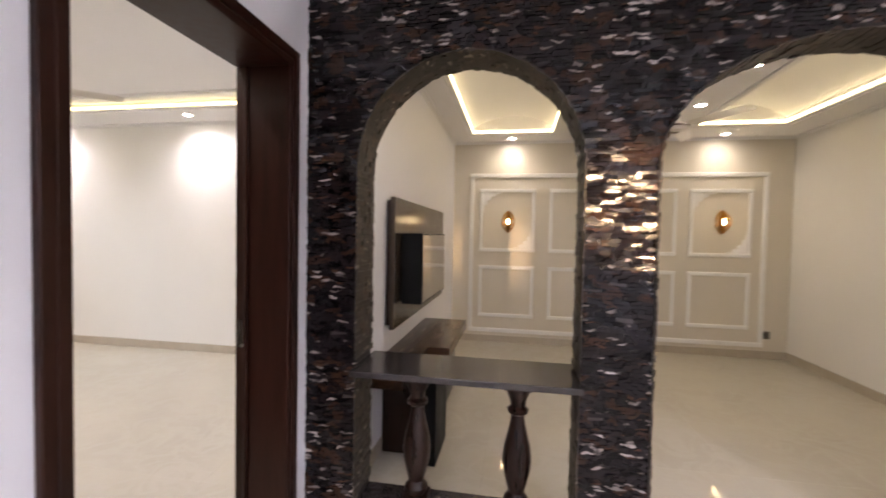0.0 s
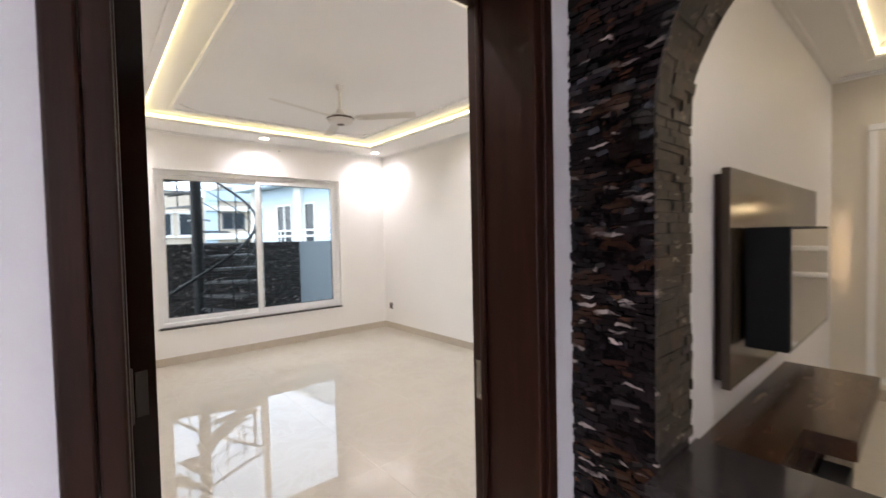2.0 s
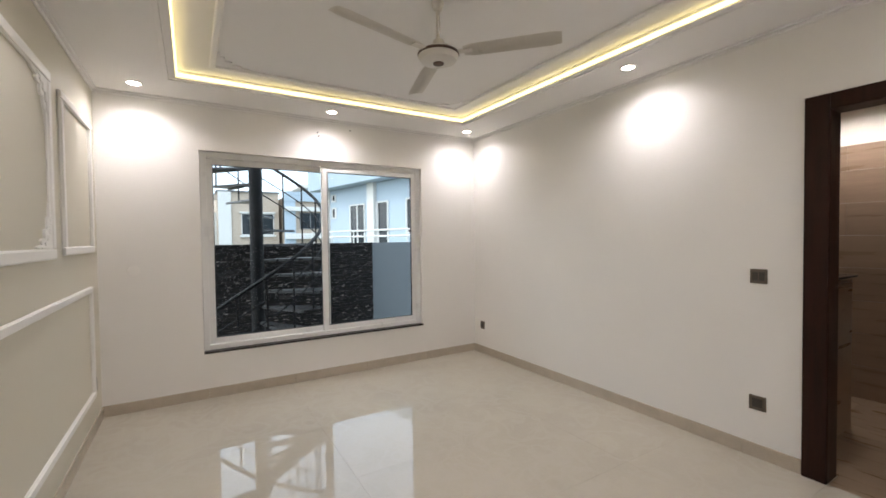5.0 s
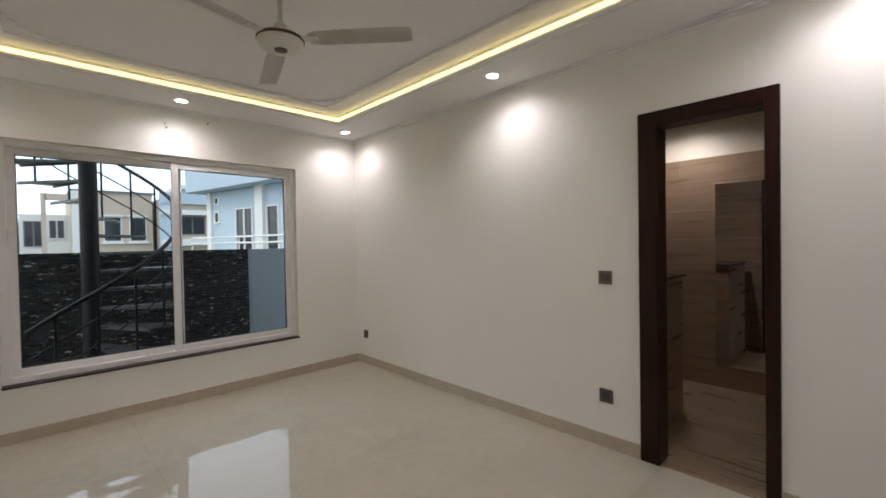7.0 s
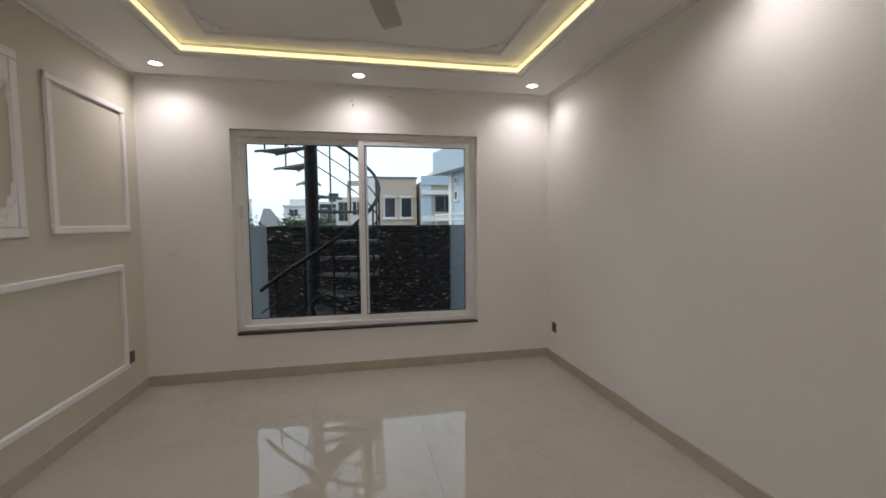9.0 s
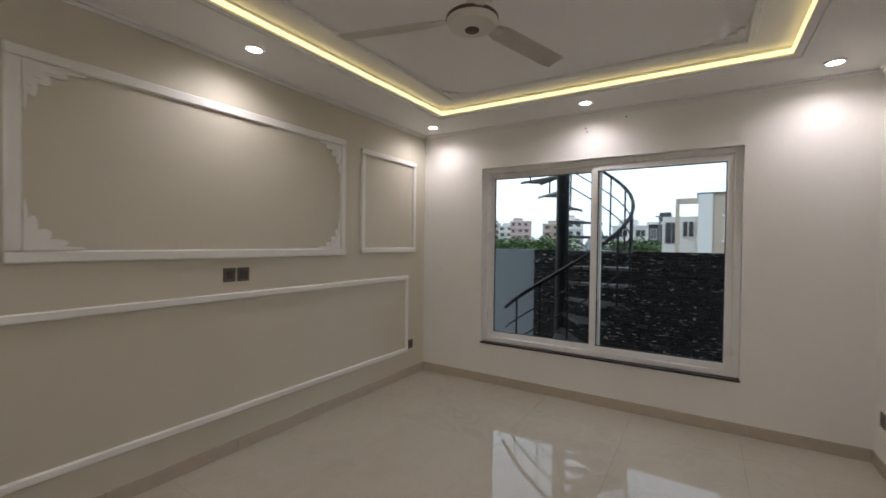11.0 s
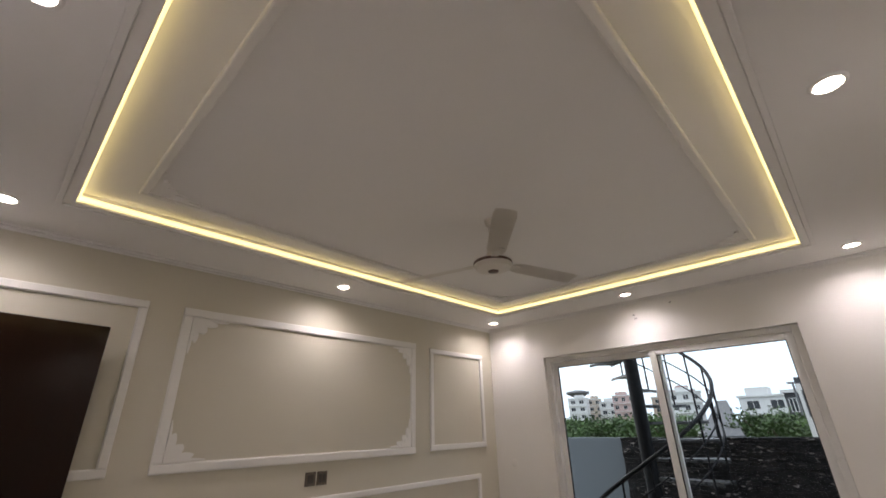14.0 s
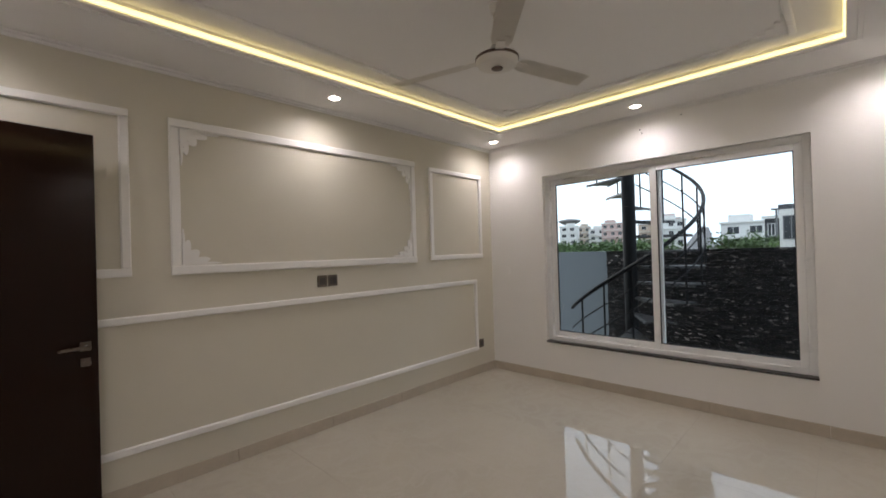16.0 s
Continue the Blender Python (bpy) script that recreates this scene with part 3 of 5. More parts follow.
hall_door = door_frame("door_1", "dark varnished wooden door frame of the bedroom doorway", [
    ("jamb", (W - 0.012, HX + 0.018, DY0 - 0.035, DY0, FZ, DH)), ("jamb", (W - 0.012, HX + 0.018, DY1, DY1 + 0.035, FZ, DH)), ("head", (W - 0.012, HX + 0.018, DY0 - 0.035, DY1 + 0.035, DH, DH + 0.035)),
    ("architrave", (HX + 0.001, HX + 0.024, DY0 - 0.075, DY0 - 0.036, FZ, DH + 0.08)), ("architrave", (HX + 0.001, HX + 0.024, DY1 + 0.036, DY1 + 0.078, FZ, DH + 0.08)), ("architrave", (HX + 0.001, HX + 0.024, DY0 - 0.036, DY1 + 0.036, DH + 0.036, DH + 0.08)),
    ("architrave", (W - 0.02, W - 0.001, DY0 - 0.078, DY0 - 0.036, FZ, DH + 0.08)), ("architrave", (W - 0.02, W - 0.001, DY1 + 0.036, DY1 + 0.078, FZ, DH + 0.08)), ("architrave", (W - 0.02, W - 0.001, DY0 - 0.036, DY1 + 0.036, DH + 0.036, DH + 0.08)),
    ("door_stop", (W + 0.035, W + 0.055, DY0, DY0 + 0.014, FZ, DH)), ("door_stop", (W + 0.035, W + 0.055, DY1 - 0.014, DY1, FZ, DH))])
part("strike_plate", box(bmesh.new(), W + 0.004, W + 0.03, DY1 - 0.0025, DY1 + 0.001, 0.86, 0.99, 0.001), M_CHROME, hall_door, "brushed nickel strike plate")
for hz in (0.12, 1.1, 1.95):
    part("hinge_plate", box(bmesh.new(), W + 0.004, W + 0.032, DY0 - 0.001, DY0 + 0.0025, hz - 0.05, hz + 0.05, 0.001), M_HINGE, hall_door, "dull bronze hinge plate")
bath_door = door_frame("door_2", "dark varnished wooden door frame of the bathroom doorway", [
    ("jamb", (BX0 - 0.03, BX0, D - 0.012, D + 0.15, FZ, DH)), ("jamb", (BX1, BX1 + 0.03, D - 0.012, D + 0.15, FZ, DH)), ("head", (BX0 - 0.03, BX1 + 0.03, D - 0.012, D + 0.15, DH, DH + 0.03)),
    ("architrave", (BX0 - 0.122, BX0 - 0.002, D - 0.022, D - 0.001, FZ, DH + 0.095)), ("architrave", (BX1 + 0.002, BX1 + 0.072, D - 0.022, D - 0.001, FZ, DH + 0.095)), ("architrave", (BX0 - 0.002, BX1 + 0.002, D - 0.022, D - 0.001, DH + 0.002, DH + 0.095))])


def bedroom_leaf():
    root = thing("door_leaf", 4.96, 0.262, FZ, "dark lacquered wooden bedroom door with carved fret band, standing open", "door")
    m = pose(4.96, 0.262, 0, 0, 0, 187.9)     # along the leaf from the hinges; local y points to the wall behind it
    L, T = 0.955, 0.045

    def piece(name, bm, mat, parent, label=""):
        bmesh.ops.transform(bm, matrix=m, verts=bm.verts)
        return part(name, bm, mat, parent, label)

    leaf = piece("leaf", box(bmesh.new(), 0, L, 0, T, FZ + 0.008, DH + 0.03, 0.003), M_LEAF, root)
    # fret band: interlocking bent keys, raised from the face
    z = FZ + 0.12
    u0, u1 = 0.10, 0.225
    w = 0.018
    for u in (u0 - 0.018, u1 + 0.006):
        piece("fret_border", box(bmesh.new(), u, u + 0.012, -0.005, 0.001, FZ + 0.06, DH - 0.06, 0.001), M_LEAF, leaf)
    while z < DH - 0.2:
        bm = bmesh.new()
        box(bm, u0, u1, -0.007, 0.001, z, z + w, 0.0015)
        box(bm, u0, u0 + w, -0.0068, 0.001, z + w, z + 0.075, 0.0015)
        box(bm, u0 + w, u0 + 0.075, -0.0066, 0.001, z + 0.075 - w, z + 0.075, 0.0015)
        box(bm, u1 - w, u1, -0.0068, 0.001, z + w, z + 0.052, 0.0015)
        box(bm, u1 - 0.05, u1 - w, -0.0066, 0.001, z + 0.052 - w, z + 0.052, 0.0015)
        piece("fret_key", bm, M_LEAF, leaf)
        z += 0.105
    zh, uh = 0.94, L - 0.06
    for face, out in ((0.0, -1), (T, 1)):
        bm = box(bmesh.new(), uh - 0.026, uh + 0.026, *sorted((face, face + out * 0.010)), zh - 0.026, zh + 0.026, 0.003)
        tube(bm, (uh, face + out * 0.008, zh), (uh, face + out * 0.052, zh), 0.009)
        pts = [(uh - d, face + out * (0.052 - b), zh + c) for d, b, c in ((0.0, 0.0, 0.0), (0.04, 0.0, 0.0), (0.095, 0.0, 0.0), (0.116, 0.003, -0.001), (0.126, 0.010, -0.003))]
        sweep(bm, pts, 0.009, 8)
        piece("handle", bm, M_HANDLE, leaf, "dark bronze lever handle")
        bm = box(bmesh.new(), uh - 0.024, uh + 0.024, *sorted((face, face + out * 0.009)), zh - 0.115, zh - 0.067, 0.003)
        tube(bm, (uh, face + out * 0.008, zh - 0.091), (uh, face + out * 0.014, zh - 0.091), 0.009)
        piece("lock_rose", bm, M_HANDLE, leaf, "dark bronze lock plate")
    piece("latch_plate", box(bmesh.new(), L - 0.001, L + 0.002, 0.010, T - 0.010, zh - 0.13, zh + 0.08), M_HANDLE, leaf, "bronze latch plate")
    for z in (0.12, 1.1, 1.95):
        piece("hinge", box(bmesh.new(), -0.0025, 0.001, 0.016, T - 0.008, z - 0.045, z + 0.045, 0.0008), M_HINGE, root, "bronze butt hinge")
        piece("hinge_pin", tube(bmesh.new(), (-0.006, T + 0.002, z - 0.055), (-0.006, T + 0.002, z + 0.055), 0.006), M_HINGE, root)


bedroom_leaf()


# ---- switches and sockets ----
def plate(name, c, normal, w, h, label, rockers):
    """A wall plate; normal: x or y and its sign."""
    root = thing(name, *c, label, "socket" if name == "socket" else "switch", "wall plates")
    sx = Vector((0, 1, 0)) if normal[0] == "x" else Vector((1, 0, 0))
    out = (Vector((1, 0, 0)) if normal[0] == "x" else Vector((0, 1, 0))) * (1 if normal[1] == "+" else -1)
    c = Vector(c)

    def slab(u0, u1, z0, z1, d0, d1, bev):
        p, q = c + sx * u0 + out * d0, c + sx * u1 + out * d1
        return box(bmesh.new(), *sorted((p.x, q.x)), *sorted((p.y, q.y)), c.z + z0, c.z + z1, bev)

    part("plate", slab(-w / 2, w / 2, -h / 2, h / 2, 0.0, 0.009, 0.003), M_PLATE, root)
    for u0, u1, z0, z1 in rockers:
        part("rocker" if name != "socket" else "socket_face", slab(u0 * w, u1 * w, z0 * h, z1 * h, 0.007, 0.0115, 0.0012), M_ROCKER, root)


DUO = [(-0.36, -0.03, -0.3, 0.3), (0.03, 0.36, -0.3, 0.3)]
ONE = [(-0.3, 0.3, -0.3, 0.3)]
plate("light_switch", (3.292, D, 1.135), "y-", 0.1, 0.098, "square bronze light switch plate on the white wall", DUO)
plate("socket", (3.29, D, 0.275), "y-", 0.1, 0.098, "square bronze socket plate near the floor", ONE)
plate("socket", (0.18, D, 0.27), "y-", 0.085, 0.10, "small bronze socket plate by the corner", ONE)
plate("socket", (2.465, 0, 1.2), "y+", 0.092, 0.10, "bronze socket plate on the panelled wall", ONE)
plate("light_switch", (2.36, 0, 1.2), "y+", 0.092, 0.10, "bronze switch plate on the panelled wall", DUO)
plate("socket", (0.27, 0, 0.265), "y+", 0.085, 0.10, "small bronze socket plate by the corner", ONE)
plate("socket", (9.44, LY1, 0.20), "y-", 0.12, 0.10, "small socket plate on the cream wall", ONE)
bm = lathe(bmesh.new(), [(0.045, 0.0), (0.045, 0.004), (0.04, 0.006)], 24)
cover = tagged(part("cable_cover", bm, M_WALL, smooth=True), "round white blank cover plate on the wall", "cover plate")
cover.matrix_basis = pose(0.0, 0.25, 1.16, 0, 90, 0)


def wall_hook(y, z):
    root = thing("wall_hook", 0, y, z, "small white metal hook screwed into the white wall", "hook", "hooks above the window")
    part("plug", tube(bmesh.new(), (0, y, z), (0.008, y, z), 0.009, 10), M_ROCKER, root)
    pts = [(0.006 + 0.02 * k / 4, y + 0.008 * math.sin(k), z - 0.012 * k / 4) for k in range(5)]
    part("hook", sweep(bmesh.new(), pts, 0.004, 6), M_TRIM, root)


for hy, hz in ((1.893, 2.575), (1.905, 2.54), (2.258, 2.638)):
    wall_hook(hy, hz)


# ---- ceiling fan ----
def ceiling_fan(x, y, top, drop, angles, label):
    root = thing("ceiling_fan", x, y, top, label, "ceiling fan")
    z = drop
    part("canopy", lathe(bmesh.new(), [(0.036, 0), (0.034, -0.02), (0.024, -0.045), (0.014, -0.05)], 20, (x, y, top)), M_FAN, root, smooth=True)
    part("down_rod", lathe(bmesh.new(), [(0.012, z + 0.05), (0.012, top - 0.05)], 12, (x, y, 0)), M_FAN, root, smooth=True)
    part("lower_canopy", lathe(bmesh.new(), [(0.014, 0.10), (0.03, 0.09), (0.042, 0.055), (0.05, 0.045)], 20, (x, y, z)), M_FAN, root, smooth=True)
    body = part("motor", lathe(bmesh.new(), [(0.03, -0.042), (0.07, -0.040), (0.105, -0.028), (0.118, -0.005), (0.118, 0.012), (0.10, 0.030), (0.06, 0.045), (0.02, 0.05)], 36, (x, y, z)), M_FAN, root, smooth=True)
    part("ring", lathe(bmesh.new(), [(0.119, 0.0), (0.1215, 0.004), (0.1215, 0.012), (0.119, 0.016)], 36, (x, y, z)), M_FANRING, body, "brown ring round the motor", smooth=True)
    part("cap", lathe(bmesh.new(), [(0.022, -0.048), (0.032, -0.046), (0.034, -0.04)], 20, (x, y, z)), M_FANRING, body, "small brown cap", smooth=True)
    for ang in angles:
        m = Matrix.Translation((x, y, z)) @ Matrix.Rotation(radians(ang), 4, "Z")
        bm = bmesh.new()
        box(bm, 0.09, 0.20, -0.022, 0.022, 0.008, 0.014, 0.002)
        bmesh.ops.transform(bm, matrix=m, verts=bm.verts)
        part("blade_iron", bm, M_FAN, root)
        bm = bmesh.new()
        n = 10
        top = []
        for k in range(n + 1):
            u = 0.15 + 0.545 * k / n
            hw = 0.054 + 0.005 * k / n
            if k == 0:
                hw = 0.04
            if k == n:
                hw = 0.050
            row = []
            for v in (-1, -0.5, 0, 0.5, 1):
                row.append(bm.verts.new((u, v * hw, 0.012 - 0.20 * v * hw + 0.006 * (1 - v * v))))
            top.append(row)
        for a, b in zip(top, top[1:]):
            for i in range(4):
                bm.faces.new((a[i], b[i], b[i + 1], a[i + 1]))
        bmesh.ops.solidify(bm, geom=bm.faces[:], thickness=0.004)
        bmesh.ops.transform(bm, matrix=m, verts=bm.verts)
        part("blade", bm, M_FAN, root, smooth=True)


ceiling_fan(2.472, 1.957, TRAY, 2.48, (43, 164, 285), "cream three-blade ceiling fan hanging from the tray, at rest")
ceiling_fan(7.72, 3.66, LZ, 2.45, (-58, 62, 182), "cream three-blade ceiling fan under the living room ceiling, at rest")


# ---- bathroom ----
BB0, BB1, BBY = 2.6, 4.75, 5.94
structure("bathroom_wall", [(BB0 - 0.1, BB1 + 0.1, BBY + 0.012, BBY + 0.15, FZ - 0.02, TOP), (BB0 - 0.1, BB0, D + 0.13, BBY + 0.012, FZ - 0.02, TOP), (BB1, BB1 + 0.1, D + 0.13, BBY + 0.012, FZ - 0.02, TOP)], M_LIVWALL, "cream painted bathroom wall above brown tiles", "wall")
structure("bathroom_ceiling", [(BB0, BB1, D + 0.13, BBY + 0.012, 2.6, TOP)], M_CEIL, "plain white bathroom ceiling", "ceiling")
structure("bathroom_floor_base", [(BB0, BB1, D + 0.1, BBY + 0.012, FZ - 0.12, FZ - 0.015)], M_GROUT, "grout bed under the bathroom tiles", "floor")
tiles = tagged(new("bathroom_wall_tiling"), "brown wood-look plank tiles on the bathroom walls", "tiles", kind="structure")
z = FZ - 0.004
row = 0
while z < 2.22:
    h = min(0.30, 2.23 - z)
    x = BB0 - (0.6 if row % 2 else 0.0)
    while x < BB1:
        a, b = max(x, BB0), min(x + 1.2, BB1)
        if b - a > 0.02:
            part("tile", box(bmesh.new(), a + 0.001, b - 0.001, BBY, BBY + 0.0125, z + 0.001, z + h - 0.001), M_WOODTILE, tiles)
        x += 1.2
    for a, b in ((BB0 + 0.013, BX0 - 0.035), (BX1 + 0.035, BB1 - 0.013)):
        part("tile", box(bmesh.new(), a, b, D + 0.131, D + 0.143, z + 0.001, z + h - 0.001), M_WOODTILE, tiles)
    for xx in (BB0, BB1 - 0.012):
        part("tile", box(bmesh.new(), xx, xx + 0.012, D + 0.144, BBY - 0.001, z + 0.001, z + h - 0.001), M_WOODTILE, tiles)
    z += 0.30
    row += 1
bfloor = tagged(new("bathroom_floor"), "brown wood-look plank tiles on the bathroom floor", "floor", kind="structure")
y = D + 0.0
k = 0
while y < BBY:
    e = min(y + 0.2, BBY)
    for a, b in (((BB0, 3.9), (3.9, BB1)) if k % 2 else ((BB0, 3.35), (3.35, BB1))):
        if y < D + 0.13:
            a, b = max(a, BX0), min(b, BX1)
        if b - a > 0.02:
            part("floor_plank_tile", box(bmesh.new(), a + 0.001, b - 0.001, y + 0.001, e - 0.001, FZ - 0.016, FZ - 0.004), M_WOODFLOOR, bfloor)
    y += 0.2
    k += 1
half = thing("half_wall", 3.2, 4.5, FZ - 0.004, "tiled half-height bathroom wall with a granite cap", "half wall")
part("body", box(bmesh.new(), 2.613, 3.465, 4.25, 5.09, FZ - 0.004, 1.075, 0.002), M_WOODTILE, half)
part("cap", box(bmesh.new(), 2.613, 3.49, 4.225, 5.115, 1.076, 1.096, 0.004), M_GRANITE, half, "dark granite cap")
mir = thing("wall_mirror", 4.1, BBY, 1.0, "tall frameless mirror on the tiled bathroom wall", "mirror")
part("glass", box(bmesh.new(), 3.522, 4.6, BBY - 0.008, BBY - 0.001, 0.115, 1.95, 0.001), M_MIRROR, mir)


# ---- living room furniture ----
def tv_wall():
    root = thing("tv_back_panel", LX0, 3.1, 1.2, "taupe laminate panel with dark edges behind the television", "wall panel")
    part("backing", box(bmesh.new(), LX0 + 0.001, LX0 + 0.035, 2.20, 4.05, 0.76, 1.64), M_DARKWOOD, root, "dark recessed backing")
    part("face", box(bmesh.new(), LX0 + 0.035, LX0 + 0.068, 2.165, 4.10, 0.735, 1.66, 0.003), M_TVPANEL, root)
    tv = thing("television", LX0 + 0.2, 2.75, 1.15, "black flat television hung on the laminate panel", "television")
    part("bracket", box(bmesh.new(), LX0 + 0.069, LX0 + 0.15, 2.42, 3.05, 0.93, 1.30, 0.004), M_BLACK, tv)
    # casing made deep enough to stand in for the shaded gap behind the set
    part("casing", box(bmesh.new(), LX0 + 0.085, LX0 + 0.238, 2.29, 3.22, 0.90, 1.412, 0.006), M_BLACK, tv)
    part("screen", box(bmesh.new(), LX0 + 0.234, LX0 + 0.241, 2.302, 3.208, 0.915, 1.400, 0.001), M_SCREEN, tv, "dark reflective screen")
    con = thing("tv_console", LX0 + 0.2, 2.6, FZ, "glossy walnut television console on a dark body", "console")
    part("body", box(bmesh.new(), LX0 + 0.013, 5.69, 2.12, 3.42, FZ, 0.479, 0.003), M_BALUSTER, con, "dark wooden body")
    # black block added for the darkness of the open recess under the stepped top
    part("dark_recess_block", box(bmesh.new(), 5.645, 5.79, 2.0, 2.415, FZ, 0.46, 0.003), M_BLACK, con, "matt black block standing in for the dark recess")
    bm = bmesh.new()
    outline = ((LX0 + 0.001, 1.74), (5.64, 1.74), (5.64, 2.42), (5.805, 2.42), (5.805, 3.5), (LX0 + 0.001, 3.5))
    rings = [[bm.verts.new((px, py, pz)) for px, py in outline] for pz in (0.48, 0.565)]
    bm.faces.new(rings[0][::-1])
    bm.faces.new(rings[1])
    for k in range(6):
        bm.faces.new((rings[0][k], rings[0][(k + 1) % 6], rings[1][(k + 1) % 6], rings[1][k]))
    bmesh.ops.bevel(bm, geom=bm.edges[:], offset=0.004, segments=2, affect="EDGES")
    part("top", bm, M_CONSOLE, con, "glossy walnut top with a stepped end")
    for k in range(3):
        drawer = part("drawer", box(bmesh.new(), 5.691, 5.708, 2.13 + k * 0.431, 2.552 + k * 0.431, -0.03, 0.46, 0.003), M_BALUSTER, con)
        part("pull", box(bmesh.new(), 5.708, 5.716, 2.29 + k * 0.431, 2.39 + k * 0.431, 0.40, 0.412, 0.002), M_HANDLE, drawer, "dark bronze pull")


tv_wall()


def sconce(x, y, z, out=-1, power=0.2):
    root = thing("wall_sconce", x, y, z, "amber brass wall sconce with a lit bulb", "wall lamp", "wall sconces")
    part("back_plate", lathe(bmesh.new(), [(0.001, -0.13), (0.03, -0.10), (0.05, 0.0), (0.03, 0.10), (0.001, 0.13)], 16, (x, y + out * 0.03, z)), M_BRASS, root, smooth=True)
    for k in range(9):
        a = math.pi * k / 8
        dx, dy = 0.085 * math.cos(a), out * (0.085 * math.sin(a) + 0.02)
        pts = [(x + dx * f, y + dy * f + out * 0.006, z + h) for f, h in ((0.12, 0.15), (0.7, 0.095), (1.0, 0.045), (1.0, -0.045), (0.7, -0.095), (0.12, -0.15))]
        part("cage_rib", sweep(bmesh.new(), pts, 0.0045, 6), M_BRASS, root)
    for h, r in ((0.045, 0.088), (-0.045, 0.088)):
        pts = [(x + r * math.cos(math.pi * k / 14), y + out * (r * math.sin(math.pi * k / 14) + 0.02), z + h) for k in range(15)]
        part("cage_ring", sweep(bmesh.new(), pts, 0.006, 6), M_BRASS, root)
    part("bulb", lathe(bmesh.new(), [(0.001, -0.04), (0.02, -0.03), (0.026, 0.0), (0.015, 0.03), (0.012, 0.05)], 14, (x, y + out * 0.075, z)), M_BULB, root, "glowing amber bulb", smooth=True)
    lamp("sconce_lamp", "POINT", pose(x, y + out * 0.18, z), power, (1.0, 0.75, 0.42), 0.04)
    return root


sconce(6.158, LY1, 1.61)
sconce(8.89, LY1, 1.64)
sconce(7.70, -3.2, 1.92, 1)
# narrow spot added only to raise warm glints on the stone pillar
lamp("pillar_glint_spot", "SPOT", look((7.70, -3.02, 1.92), (6.77, 1.34, 1.55)), 700.0, (1.0, 0.66, 0.34), 0.04, 9, 0.8)

# ---- arched stone wall ----
ARCHES = [(5.505, 6.57, 1.715, 2.255), (6.87, 8.37, 1.71, 2.25)]
AX0, AX1, ATOP = HX, LX1, 2.76


def arch_top(x):
    """Height of the opening at x, or None where the wall is solid."""
    for a, b, spring, apex in ARCHES:
        if a < x < b:
            u = (2 * x - a - b) / (b - a)
            return spring + (apex - spring) * math.sqrt(max(0.0, 1 - u * u))
    return None


def gaps(z):
    """Solid stretches of the arched wall at a height."""
    runs, at = [], AX0
    for a, b, spring, apex in ARCHES:
        if z >= apex:
            continue
        k = 1.0 if z <= spring else math.sqrt(max(0.0, 1 - ((z - spring) / (apex - spring)) ** 2))
        c, h = (a + b) / 2, (b - a) / 2 * k
        runs.append((at, c - h))
        at = c + h
    runs.append((at, AX1))
    return runs


bm = bmesh.new()
cuts = [AX0]
for a, b, spring, apex in ARCHES:
    cuts += [(a + b) / 2 - (b - a) / 2 * math.cos(math.pi * k / 28) for k in range(29)]
cuts.append(AX1)
for x0, x1 in zip(cuts, cuts[1:]):
    t = arch_top((x0 + x1) / 2)
    if t is None:
        box(bm, x0, x1, AY0, AY1, FZ, TOP)
        continue
    z0, z1 = arch_top(x0 + 1e-6) or ARCHES[0][2], arch_top(x1 - 1e-6) or ARCHES[0][2]
    v = [bm.verts.new(p) for p in ((x0, AY0, z0), (x1, AY0, z1), (x1, AY1, z1), (x0, AY1, z0), (x0, AY0, TOP), (x1, AY0, TOP), (x1, AY1, TOP), (x0, AY1, TOP))]
    for f in ((0, 1, 2, 3), (4, 5, 6, 7), (0, 1, 5, 4), (1, 2, 6, 5), (2, 3, 7, 6), (3, 0, 4, 7)):
        bm.faces.new([v[i] for i in f])
arch_wall = tagged(part("wall_arched", bm, M_MORTAR), "dark split-stone wall with two arched openings", "wall", kind="structure")
bm = bmesh.new()
box(bm, LX0, ARCHES[0][0] - 0.02, AY1, AY1 + 0.012, FZ, LZ)
box(bm, ARCHES[0][1] + 0.02, ARCHES[1][0] - 0.02, AY1, AY1 + 0.012, FZ, LZ)
box(bm, ARCHES[1][1] + 0.02, LX1, AY1, AY1 + 0.012, FZ, LZ)
box(bm, LX0, LX1, AY1, AY1 + 0.012, 2.28, LZ)
tagged(part("wall_arched_plaster", bm, M_LIVWALL), "cream plaster on the living room face of the arched wall", "wall", kind="structure")

shelf = thing("arch_shelf", 6.02, 1.42, 0.75, "dark polished granite ledge across the smaller arch", "ledge")
part("slab", box(bmesh.new(), 5.507, 6.575, 1.235, 1.60, 0.722, 0.752, 0.004), M_GRANITE, shelf)
plinth = thing("arch_plinth", 6.02, 1.45, FZ, "low dark granite plinth under the turned balusters", "plinth")
part("slab", box(bmesh.new(), 5.507, 6.538, 1.345, 1.55, FZ, 0.04, 0.004), M_GRANITE, plinth)


